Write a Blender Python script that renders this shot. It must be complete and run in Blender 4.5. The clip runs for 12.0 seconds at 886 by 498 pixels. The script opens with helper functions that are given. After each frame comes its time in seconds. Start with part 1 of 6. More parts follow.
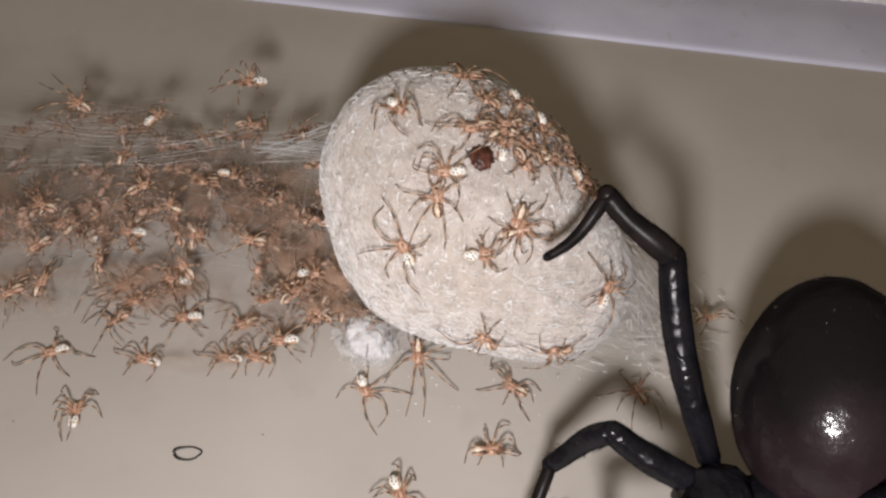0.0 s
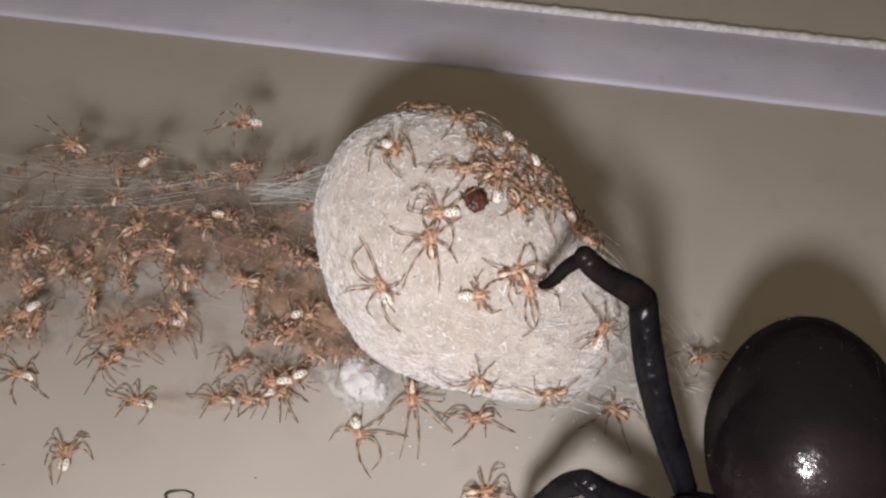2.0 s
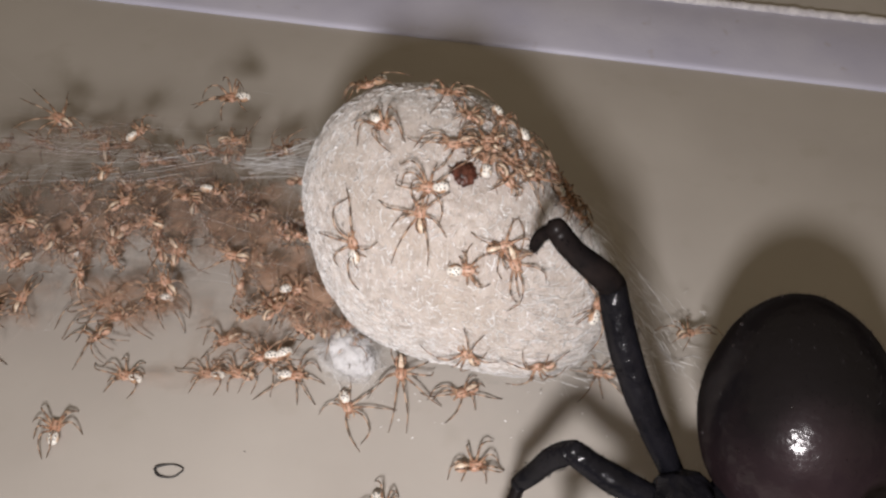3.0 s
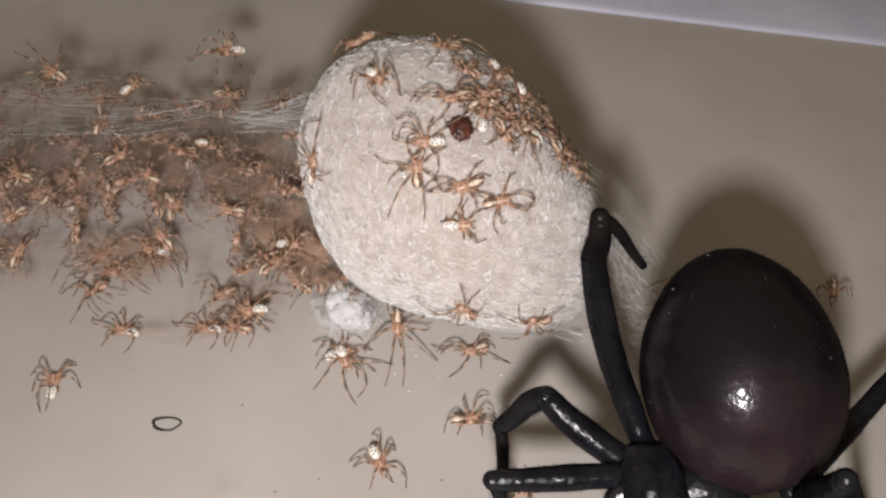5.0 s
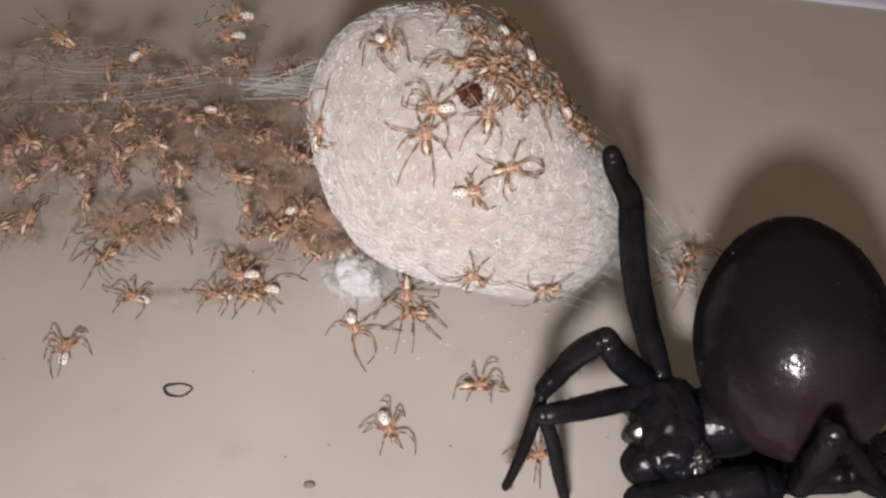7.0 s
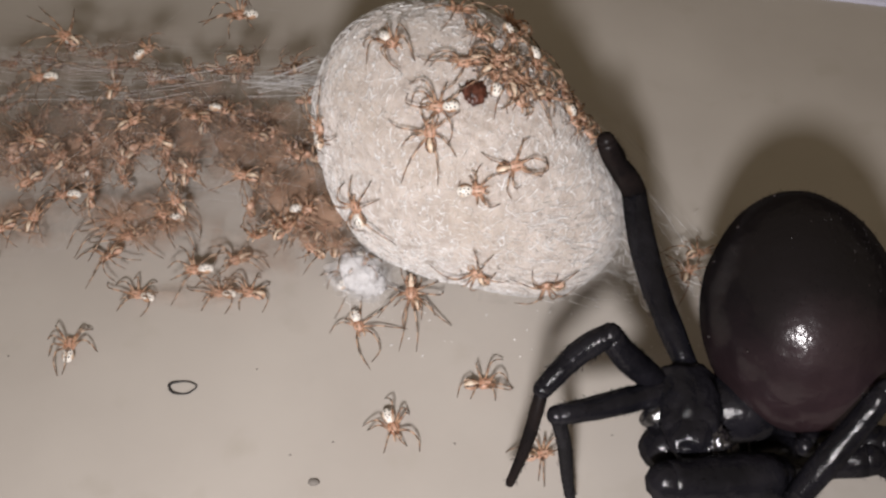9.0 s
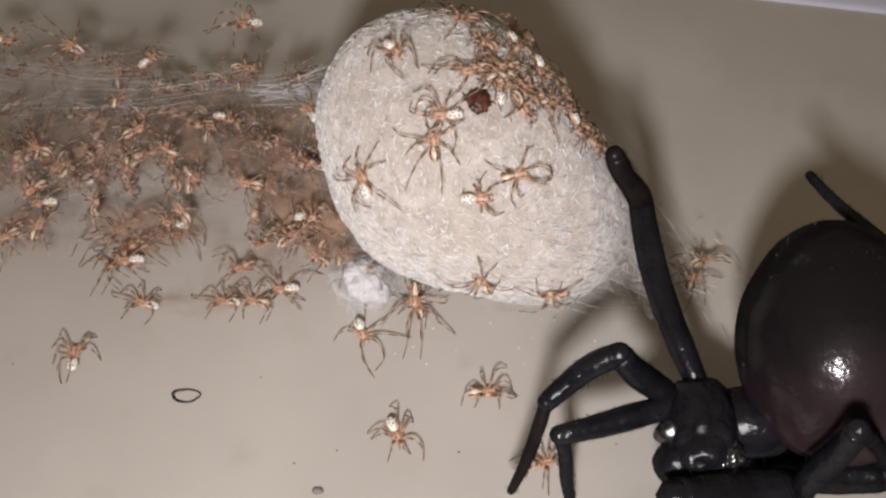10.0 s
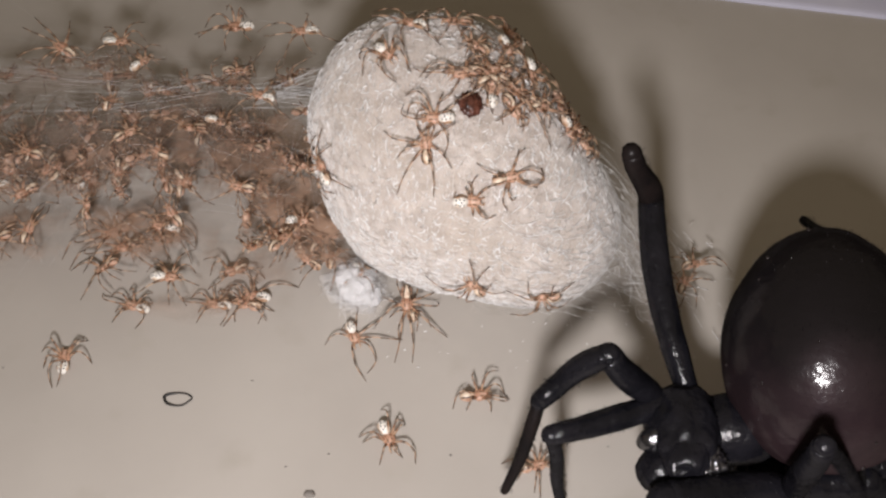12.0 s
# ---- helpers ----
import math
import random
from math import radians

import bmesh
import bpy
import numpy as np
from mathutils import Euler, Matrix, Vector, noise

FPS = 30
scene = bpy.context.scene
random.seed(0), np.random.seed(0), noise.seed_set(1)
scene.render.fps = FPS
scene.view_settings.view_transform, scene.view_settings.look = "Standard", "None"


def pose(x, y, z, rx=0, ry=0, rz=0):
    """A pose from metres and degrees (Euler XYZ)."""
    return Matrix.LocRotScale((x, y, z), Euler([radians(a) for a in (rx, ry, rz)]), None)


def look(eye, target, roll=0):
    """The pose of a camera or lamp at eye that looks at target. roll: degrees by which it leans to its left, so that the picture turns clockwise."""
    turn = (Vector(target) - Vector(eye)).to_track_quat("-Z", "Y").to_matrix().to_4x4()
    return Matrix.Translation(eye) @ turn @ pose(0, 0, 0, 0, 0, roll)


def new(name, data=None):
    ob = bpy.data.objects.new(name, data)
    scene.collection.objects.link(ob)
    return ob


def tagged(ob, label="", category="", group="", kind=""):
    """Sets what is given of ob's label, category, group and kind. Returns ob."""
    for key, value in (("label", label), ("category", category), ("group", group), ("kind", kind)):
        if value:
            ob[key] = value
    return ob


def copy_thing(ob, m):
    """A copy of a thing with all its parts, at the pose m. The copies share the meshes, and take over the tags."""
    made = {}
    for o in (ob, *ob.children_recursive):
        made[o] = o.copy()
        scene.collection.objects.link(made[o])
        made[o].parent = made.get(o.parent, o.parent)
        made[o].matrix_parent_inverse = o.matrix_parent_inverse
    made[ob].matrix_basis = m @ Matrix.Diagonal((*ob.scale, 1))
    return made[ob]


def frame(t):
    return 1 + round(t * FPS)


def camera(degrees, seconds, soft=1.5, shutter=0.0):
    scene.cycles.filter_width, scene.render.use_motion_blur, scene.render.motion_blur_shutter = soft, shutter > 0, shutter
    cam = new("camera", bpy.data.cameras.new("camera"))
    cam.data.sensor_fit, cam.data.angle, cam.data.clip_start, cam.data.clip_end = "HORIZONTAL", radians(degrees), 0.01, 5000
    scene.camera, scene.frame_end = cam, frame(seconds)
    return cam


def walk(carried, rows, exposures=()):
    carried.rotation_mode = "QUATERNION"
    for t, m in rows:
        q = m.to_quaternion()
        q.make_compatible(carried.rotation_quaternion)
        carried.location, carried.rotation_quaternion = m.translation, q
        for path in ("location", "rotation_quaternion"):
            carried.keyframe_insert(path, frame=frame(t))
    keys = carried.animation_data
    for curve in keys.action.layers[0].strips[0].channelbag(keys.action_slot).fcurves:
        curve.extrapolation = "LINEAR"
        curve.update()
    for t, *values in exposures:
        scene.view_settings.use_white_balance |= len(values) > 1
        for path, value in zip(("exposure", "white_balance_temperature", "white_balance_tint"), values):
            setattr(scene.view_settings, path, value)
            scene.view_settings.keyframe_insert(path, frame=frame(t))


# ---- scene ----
MM = 0.001

# ---- camera ----
cam = camera(45, 12.0, soft=2.45, shutter=0.4)
EYE = (0.0, -0.03214, 0.0383)
BASE = look(EYE, (0, 0, 0))


def turn(up, left):
    """The camera's pose, turned up and left by degrees from where it starts."""
    return BASE @ pose(0, 0, 0, up, 0, 0) @ pose(0, 0, 0, 0, left, 0)


walk(cam, [
    (0, turn(0.000, 0.000)),
    (0.5, turn(0.151, 0.136)),
    (1, turn(1.341, 1.044)),
    (1.5, turn(1.982, 0.932)),
    (2, turn(2.218, -0.312)),
    (2.5, turn(1.583, -0.605)),
    (3, turn(0.848, -0.908)),
    (3.2, turn(0.484, -0.817)),
    (4.8, turn(-1.332, -1.090)),
    (5, turn(-1.574, -1.105)),
    (5.5, turn(-2.209, -0.772)),
    (6, turn(-2.586, -0.182)),
    (6.5, turn(-3.326, -0.091)),
    (7, turn(-3.326, -0.605)),
    (7.2, turn(-3.236, -1.075)),
    (8.8, turn(-3.009, -0.515)),
    (9, turn(-3.447, -0.378)),
    (9.5, turn(-3.748, -0.166)),
    (10, turn(-3.009, -0.166)),
    (10.5, turn(-2.556, -0.530)),
    (11, turn(-2.239, -0.454)),
    (11.5, turn(-2.314, -0.605)),
    (12, turn(-2.843, -0.605)),
])

# ---- light: the phone's lamp beside the lens, and the dim room ----
world = bpy.data.worlds.new("room")
scene.world = world
world.use_nodes = True
world.node_tree.nodes["Background"].inputs["Color"].default_value = (1.0, 0.80, 0.56, 1)
world.node_tree.nodes["Background"].inputs["Strength"].default_value = 0.17

lamp_data = bpy.data.lights.new("phone_lamp", "AREA")
lamp_data.shape, lamp_data.size = "DISK", 0.0056
lamp_data.energy = 0.0144
lamp_data.spread = radians(125)
lamp_data.color = (1.0, 0.95, 0.96)
lamp = new("phone_lamp", lamp_data)
lamp.matrix_world = look((-0.0031, -0.0460, 0.0380), (-0.004, -0.0065, 0))
scene.view_settings.exposure = 0.0


# ---- materials ----
def shader(name, base, rough=0.6, metal=0.0):
    m = bpy.data.materials.new(name)
    m.use_nodes = True
    b = m.node_tree.nodes["Principled BSDF"]
    b.inputs["Base Color"].default_value = (*base, 1)
    b.inputs["Roughness"].default_value = rough
    b.inputs["Metallic"].default_value = metal
    return m, m.node_tree.nodes, m.node_tree.links, b


def vary(m, dark, light, scale, detail=4, low=0.35, high=0.65, stretch=None, second=None):
    """Colour between dark and light by noise, at scale bumps per metre; second: (colour, scale, low, high) of stains on top."""
    n, l = m.node_tree.nodes, m.node_tree.links
    b = n["Principled BSDF"]
    co = n.new("ShaderNodeTexCoord")
    at = co.outputs["Object"]
    if stretch:
        mp = n.new("ShaderNodeMapping")
        mp.inputs["Scale"].default_value = stretch
        l.new(at, mp.inputs["Vector"])
        at = mp.outputs["Vector"]
    t = n.new("ShaderNodeTexNoise")
    t.inputs["Scale"].default_value, t.inputs["Detail"].default_value = scale, detail
    l.new(at, t.inputs["Vector"])
    r = n.new("ShaderNodeValToRGB")
    r.color_ramp.elements[0].position, r.color_ramp.elements[1].position = low, high
    r.color_ramp.elements[0].color, r.color_ramp.elements[1].color = (*dark, 1), (*light, 1)
    l.new(t.outputs["Fac"], r.inputs["Fac"])
    out = r.outputs["Color"]
    if second:
        t2 = n.new("ShaderNodeTexNoise")
        t2.inputs["Scale"].default_value, t2.inputs["Detail"].default_value = second[1], 3
        l.new(co.outputs["Object"], t2.inputs["Vector"])
        r2 = n.new("ShaderNodeValToRGB")
        r2.color_ramp.elements[0].position, r2.color_ramp.elements[1].position = second[2], second[3]
        r2.color_ramp.elements[0].color, r2.color_ramp.elements[1].color = (0, 0, 0, 1), (1, 1, 1, 1)
        l.new(t2.outputs["Fac"], r2.inputs["Fac"])
        mix = n.new("ShaderNodeMix")
        mix.data_type = "RGBA"
        l.new(r2.outputs["Color"], mix.inputs[0])
        l.new(out, mix.inputs[6])
        mix.inputs[7].default_value = (*second[0], 1)
        out = mix.outputs[2]
    l.new(out, b.inputs["Base Color"])
    return out


def pits(m, scale, metres, strength):
    """Small pits and grains on top of a relief."""
    n, l = m.node_tree.nodes, m.node_tree.links
    b = n["Principled BSDF"]
    old = b.inputs["Normal"].links[0].from_socket
    co = n.new("ShaderNodeTexCoord")
    t = n.new("ShaderNodeTexVoronoi")
    t.inputs["Scale"].default_value = scale
    bump = n.new("ShaderNodeBump")
    bump.inputs["Strength"].default_value, bump.inputs["Distance"].default_value = strength, metres
    l.new(co.outputs["Object"], t.inputs["Vector"])
    l.new(t.outputs["Distance"], bump.inputs["Height"])
    l.new(old, bump.inputs["Normal"])
    l.new(bump.outputs["Normal"], b.inputs["Normal"])


def relief(m, scale, metres, strength=0.6, detail=4, stretch=None):
    n, l = m.node_tree.nodes, m.node_tree.links
    co = n.new("ShaderNodeTexCoord")
    at = co.outputs["Object"]
    if stretch:
        mp = n.new("ShaderNodeMapping")
        mp.inputs["Scale"].default_value = stretch
        l.new(at, mp.inputs["Vector"])
        at = mp.outputs["Vector"]
    t = n.new("ShaderNodeTexNoise")
    t.inputs["Scale"].default_value, t.inputs["Detail"].default_value = scale, detail
    l.new(at, t.inputs["Vector"])
    bump = n.new("ShaderNodeBump")
    bump.inputs["Strength"].default_value, bump.inputs["Distance"].default_value = strength, metres
    l.new(t.outputs["Fac"], bump.inputs["Height"])
    l.new(bump.outputs["Normal"], n["Principled BSDF"].inputs["Normal"])


def see_through(m, share, colour):
    """Lets a share of the light pass through thin matter, tinted."""
    n, l = m.node_tree.nodes, m.node_tree.links
    tr = n.new("ShaderNodeBsdfTranslucent")
    tr.inputs["Color"].default_value = (*colour, 1)
    mix = n.new("ShaderNodeMixShader")
    mix.inputs[0].default_value = share
    out = n["Material Output"]
    l.new(n["Principled BSDF"].outputs[0], mix.inputs[1])
    l.new(tr.outputs[0], mix.inputs[2])
    l.new(mix.outputs[0], out.inputs["Surface"])


def sheer(m, share):
    """Makes thin, glassy matter partly clear."""
    n, l = m.node_tree.nodes, m.node_tree.links
    out = n["Material Output"]
    old = out.inputs["Surface"].links[0].from_socket
    clear = n.new("ShaderNodeBsdfTransparent")
    mix = n.new("ShaderNodeMixShader")
    mix.inputs[0].default_value = share
    l.new(old, mix.inputs[1])
    l.new(clear.outputs[0], mix.inputs[2])
    l.new(mix.outputs[0], out.inputs["Surface"])


def lacquer(m, share, rough, bloom=0.0):
    """A dark hide: matt pigment under an even, thin gloss; bloom: a share of waxy, wide gloss below it."""
    n, l = m.node_tree.nodes, m.node_tree.links
    b = n["Principled BSDF"]
    d, g, mix = n.new("ShaderNodeBsdfDiffuse"), n.new("ShaderNodeBsdfGlossy"), n.new("ShaderNodeMixShader")
    g.inputs["Roughness"].default_value = rough
    mix.inputs[0].default_value = share
    l.new(b.inputs["Base Color"].links[0].from_socket, d.inputs["Color"])
    for s in (d, g):
        l.new(b.inputs["Normal"].links[0].from_socket, s.inputs["Normal"])
    under = d.outputs[0]
    if bloom:
        wax, two = n.new("ShaderNodeBsdfGlossy"), n.new("ShaderNodeMixShader")
        wax.inputs["Roughness"].default_value = 0.5
        wax.inputs["Color"].default_value = (0.85, 0.62, 0.68, 1)
        two.inputs[0].default_value = bloom
        l.new(under, two.inputs[1])
        l.new(wax.outputs[0], two.inputs[2])
        under = two.outputs[0]
    l.new(under, mix.inputs[1])
    l.new(g.outputs[0], mix.inputs[2])
    l.new(mix.outputs[0], n["Material Output"].inputs["Surface"])


floor_mat, *_ = shader("beige_plastic", (0.5, 0.45, 0.36), 0.48)
vary(floor_mat, (0.445, 0.41, 0.37), (0.505, 0.47, 0.425), 90, 5, second=((0.42, 0.385, 0.335), 420, 0.60, 0.85))
relief(floor_mat, 1500, 0.00002, 0.35)
ledge_mat, *_ = shader("lavender_white_plastic", (0.66, 0.64, 0.72), 0.5)
vary(ledge_mat, (0.55, 0.55, 0.69), (0.66, 0.66, 0.78), 160, 5, second=((0.50, 0.47, 0.52), 900, 0.66, 0.8))
relief(ledge_mat, 2500, 0.00003, 0.5)
rim_mat, *_ = shader("scuffed_white_edge", (0.8, 0.78, 0.82), 0.7)
vary(rim_mat, (0.62, 0.60, 0.64), (0.88, 0.86, 0.88), 2500, 5)
relief(rim_mat, 4000, 0.00006, 0.8)

sac_mat, *_ = shader("cream_silk_felt", (0.74, 0.66, 0.56), 0.3)
vary(sac_mat, (0.475, 0.412, 0.365), (0.62, 0.557, 0.508), 1900, 6, 0.34, 0.60, second=((0.51, 0.435, 0.365), 190, 0.5, 0.8))
sac_b = sac_mat.node_tree.nodes["Principled BSDF"]
sac_b.inputs["Specular IOR Level"].default_value = 0.75
sac_b.inputs["Diffuse Roughness"].default_value = 1.0
sac_b.inputs["Subsurface Weight"].default_value = 0.35
sac_b.inputs["Subsurface Radius"].default_value = (1.0, 0.85, 0.7)
sac_b.inputs["Subsurface Scale"].default_value = 0.0016
sac_b.inputs["Sheen Weight"].default_value = 0.7
sac_b.inputs["Sheen Roughness"].default_value = 0.5
relief(sac_mat, 3800, 0.00026, 0.85, 7, (1, 0.6, 1))
felt_mat, *_ = shader("silk_felt_fibre", (0.60, 0.545, 0.50), 0.4)
glint_mat, _, _, glint_b = shader("glossy_silk_fleck", (0.92, 0.91, 0.90), 0.2)
glint_b.inputs["Specular IOR Level"].default_value = 1.0
web_mat, *_ = shader("fine_silk", (0.85, 0.85, 0.86), 0.25)
see_through(web_mat, 0.4, (0.8, 0.8, 0.8))
# grey silk, coloured darker than silk is to deepen the shade there
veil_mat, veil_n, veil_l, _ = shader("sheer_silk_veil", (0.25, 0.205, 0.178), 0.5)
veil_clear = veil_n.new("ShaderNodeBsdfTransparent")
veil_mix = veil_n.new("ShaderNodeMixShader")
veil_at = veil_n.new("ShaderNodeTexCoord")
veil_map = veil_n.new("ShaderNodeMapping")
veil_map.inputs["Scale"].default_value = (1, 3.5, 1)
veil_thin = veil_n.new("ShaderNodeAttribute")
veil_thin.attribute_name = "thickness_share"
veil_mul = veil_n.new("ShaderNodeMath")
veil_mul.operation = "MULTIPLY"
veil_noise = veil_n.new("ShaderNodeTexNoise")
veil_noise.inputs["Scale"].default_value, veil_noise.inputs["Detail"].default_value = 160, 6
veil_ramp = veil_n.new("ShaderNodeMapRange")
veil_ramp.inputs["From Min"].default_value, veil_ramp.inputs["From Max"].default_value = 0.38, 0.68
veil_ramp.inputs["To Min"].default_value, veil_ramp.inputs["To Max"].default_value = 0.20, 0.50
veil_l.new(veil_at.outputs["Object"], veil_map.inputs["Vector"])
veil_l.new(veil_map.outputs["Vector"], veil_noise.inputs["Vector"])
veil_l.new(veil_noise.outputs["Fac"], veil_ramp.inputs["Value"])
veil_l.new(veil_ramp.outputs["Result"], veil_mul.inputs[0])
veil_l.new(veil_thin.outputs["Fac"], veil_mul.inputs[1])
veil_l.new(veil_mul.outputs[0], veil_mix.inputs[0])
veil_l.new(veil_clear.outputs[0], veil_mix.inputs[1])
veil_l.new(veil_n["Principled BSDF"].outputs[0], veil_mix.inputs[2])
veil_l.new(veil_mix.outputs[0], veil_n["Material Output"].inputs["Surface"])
def gauze(name, base, grain):
    """Loose silk floss, as dense as the mesh's own density says, uneven by grain."""
    m, n, l, b = shader(name, base, 0.45)
    clear, mix, at, t, thin = n.new("ShaderNodeBsdfTransparent"), n.new("ShaderNodeMixShader"), n.new("ShaderNodeTexCoord"), n.new("ShaderNodeTexNoise"), n.new("ShaderNodeAttribute")
    t.inputs["Scale"].default_value, t.inputs["Detail"].default_value = grain, 6
    thin.attribute_name = "thickness_share"
    off, share = n.new("ShaderNodeMath"), n.new("ShaderNodeMath")
    off.operation, share.operation = "MULTIPLY_ADD", "MULTIPLY"
    off.inputs[1].default_value, off.inputs[2].default_value = 1.6, -0.3
    share.use_clamp = True
    l.new(at.outputs["Object"], t.inputs["Vector"])
    l.new(t.outputs["Fac"], off.inputs[0])
    l.new(off.outputs[0], share.inputs[0])
    l.new(thin.outputs["Fac"], share.inputs[1])
    l.new(share.outputs[0], mix.inputs[0])
    l.new(clear.outputs[0], mix.inputs[1])
    l.new(b.outputs[0], mix.inputs[2])
    l.new(mix.outputs[0], n["Material Output"].inputs["Surface"])
    return m


# brown film that imitates the shaded haze between the spiderlings
haze_mat = gauze("brown_haze_film", (0.385, 0.252, 0.178), 1300)
skirt_mat = gauze("gauzy_silk_skirt", (0.64, 0.60, 0.56), 900)
wad_mat, *_ = shader("white_silk_wad", (0.97, 0.97, 0.98), 0.7)
see_through(wad_mat, 0.4, (0.95, 0.95, 0.97))
relief(wad_mat, 2600, 0.00004, 0.3, 6)
tuft_mat = gauze("white_silk_floss", (0.95, 0.945, 0.95), 1500)
hole_mat, *_ = shader("dark_brown_husk", (0.09, 0.03, 0.018), 0.4)
vary(hole_mat, (0.02, 0.008, 0.006), (0.13, 0.045, 0.028), 3500, 4)

amber_mat, *_ = shader("amber_cuticle", (0.5, 0.22, 0.09), 0.38)
vary(amber_mat, (0.56, 0.32, 0.215), (0.78, 0.55, 0.42), 3200, 4, 0.38, 0.6, second=((0.42, 0.20, 0.10), 5200, 0.58, 0.74))
see_through(amber_mat, 0.22, (0.74, 0.44, 0.25))
straw_mat, *_ = shader("straw_leg_cuticle", (0.6, 0.33, 0.15), 0.38)
vary(straw_mat, (0.66, 0.42, 0.27), (0.84, 0.64, 0.48), 3000, 3)
see_through(straw_mat, 0.3, (0.80, 0.56, 0.40))
sheer(straw_mat, 0.5)
band_mat, *_ = shader("dark_leg_band", (0.10, 0.05, 0.025), 0.4)
vary(band_mat, (0.08, 0.052, 0.036), (0.20, 0.135, 0.092), 4000, 3)
hazel_mat, *_ = shader("hazel_leg_band", (0.3, 0.17, 0.1), 0.4)
vary(hazel_mat, (0.32, 0.17, 0.10), (0.54, 0.33, 0.21), 4000, 3)
see_through(hazel_mat, 0.4, (0.45, 0.28, 0.18))
sheer(hazel_mat, 0.3)
ivory_mat, *_ = shader("ivory_abdomen", (0.8, 0.74, 0.64), 0.4)
vary(ivory_mat, (0.78, 0.74, 0.66), (0.86, 0.83, 0.78), 3000, 3)
tan_mat, *_ = shader("tan_mottled_abdomen", (0.6, 0.38, 0.2), 0.4)
vary(tan_mat, (0.42, 0.25, 0.15), (0.78, 0.66, 0.52), 2200, 3, 0.40, 0.56)
streak_mat, *_ = shader("brown_streak", (0.12, 0.07, 0.04), 0.4)
vary(streak_mat, (0.06, 0.035, 0.022), (0.24, 0.14, 0.085), 3500, 3)
dot_mat, *_ = shader("black_dot", (0.02, 0.015, 0.012), 0.4)

black_mat, _, _, black_b = shader("glossy_black_cuticle", (0.010, 0.008, 0.010), 0.3)
black_b.inputs["Specular IOR Level"].default_value = 0.34
vary(black_mat, (0.0050, 0.0050, 0.0068), (0.0130, 0.0124, 0.0158), 700, 5)
relief(black_mat, 2200, 0.00012, 0.75, 6)
pits(black_mat, 5200, 0.00004, 0.12)
lacquer(black_mat, 0.034, 0.19)
belly_mat, _, _, belly_b = shader("plum_black_abdomen", (0.016, 0.009, 0.010), 0.17)
belly_b.inputs["Specular IOR Level"].default_value = 0.26
belly_out = vary(belly_mat, (0.024, 0.0142, 0.0165), (0.050, 0.031, 0.035), 260, 5, 0.3, 0.7, second=((0.027, 0.0165, 0.0195), 1500, 0.42, 0.85))
# shade of the back put into its colour: blacker there, with a blotchy border
belly_n, belly_l = belly_mat.node_tree.nodes, belly_mat.node_tree.links
belly_at, belly_axis = belly_n.new("ShaderNodeTexCoord"), belly_n.new("ShaderNodeSeparateXYZ")
belly_blot, belly_add, belly_edge, belly_two = belly_n.new("ShaderNodeTexNoise"), belly_n.new("ShaderNodeMath"), belly_n.new("ShaderNodeMapRange"), belly_n.new("ShaderNodeMix")
belly_blot.inputs["Scale"].default_value, belly_blot.inputs["Detail"].default_value = 420, 5
belly_add.operation = "MULTIPLY_ADD"
belly_add.inputs[1].default_value = 0.004
belly_edge.inputs["From Min"].default_value, belly_edge.inputs["From Max"].default_value = -0.0022, 0.0022
belly_two.data_type = "RGBA"
belly_two.inputs[7].default_value = (0.0052, 0.0048, 0.0058, 1)
belly_l.new(belly_at.outputs["Object"], belly_axis.inputs[0])
belly_l.new(belly_at.outputs["Object"], belly_blot.inputs["Vector"])
belly_l.new(belly_blot.outputs["Fac"], belly_add.inputs[0])
belly_l.new(belly_axis.outputs["Y"], belly_add.inputs[2])
belly_l.new(belly_add.outputs[0], belly_edge.inputs["Value"])
belly_l.new(belly_edge.outputs["Result"], belly_two.inputs[0])
belly_l.new(belly_out, belly_two.inputs[6])
belly_l.new(belly_two.outputs[2], belly_b.inputs["Base Color"])
relief(belly_mat, 1000, 0.00015, 0.7, 5)
pits(belly_mat, 3600, 0.00006, 0.13)
lacquer(belly_mat, 0.034, 0.19, 0.010)
wet_mat, *_ = shader("wet_black_mouthpart", (0.012, 0.011, 0.013), 0.2)
vary(wet_mat, (0.008, 0.008, 0.010), (0.02, 0.018, 0.021), 900, 4)
relief(wet_mat, 1700, 0.00014, 0.75, 5)
lacquer(wet_mat, 0.15, 0.17)
dome_mat, *_ = shader("glossy_dome", (0.014, 0.010, 0.011), 0.2)
vary(dome_mat, (0.010, 0.007, 0.008), (0.022, 0.015, 0.017), 900, 3)
relief(dome_mat, 3000, 0.00001, 0.2, 3)
lacquer(dome_mat, 0.10, 0.16)
ink_mat, *_ = shader("black_fibre", (0.02, 0.018, 0.018), 0.5)
shank_mat, *_ = shader("dark_brown_leg_tip", (0.03, 0.018, 0.013), 0.35)
vary(shank_mat, (0.007, 0.006, 0.0065), (0.018, 0.013, 0.012), 900, 5)
relief(shank_mat, 6000, 0.00002, 0.3, 5)
lacquer(shank_mat, 0.014, 0.36)
speck_mat, *_ = shader("grey_speck", (0.22, 0.2, 0.18), 0.8)


# ---- building helpers, in millimetres ----
def mesh_of(name, bm, *mats):
    me = bpy.data.meshes.new(name)
    for v in bm.verts:
        v.co *= MM
    bm.to_mesh(me)
    bm.free()
    for p in me.polygons:
        p.use_smooth = True
    for m in mats:
        me.materials.append(m)
    return me


def part(name, bm, material, parent, label=""):
    mats = material if isinstance(material, tuple) else (material,)
    ob = new(name, mesh_of(name, bm, *mats))
    ob.parent = parent
    return tagged(ob, label)


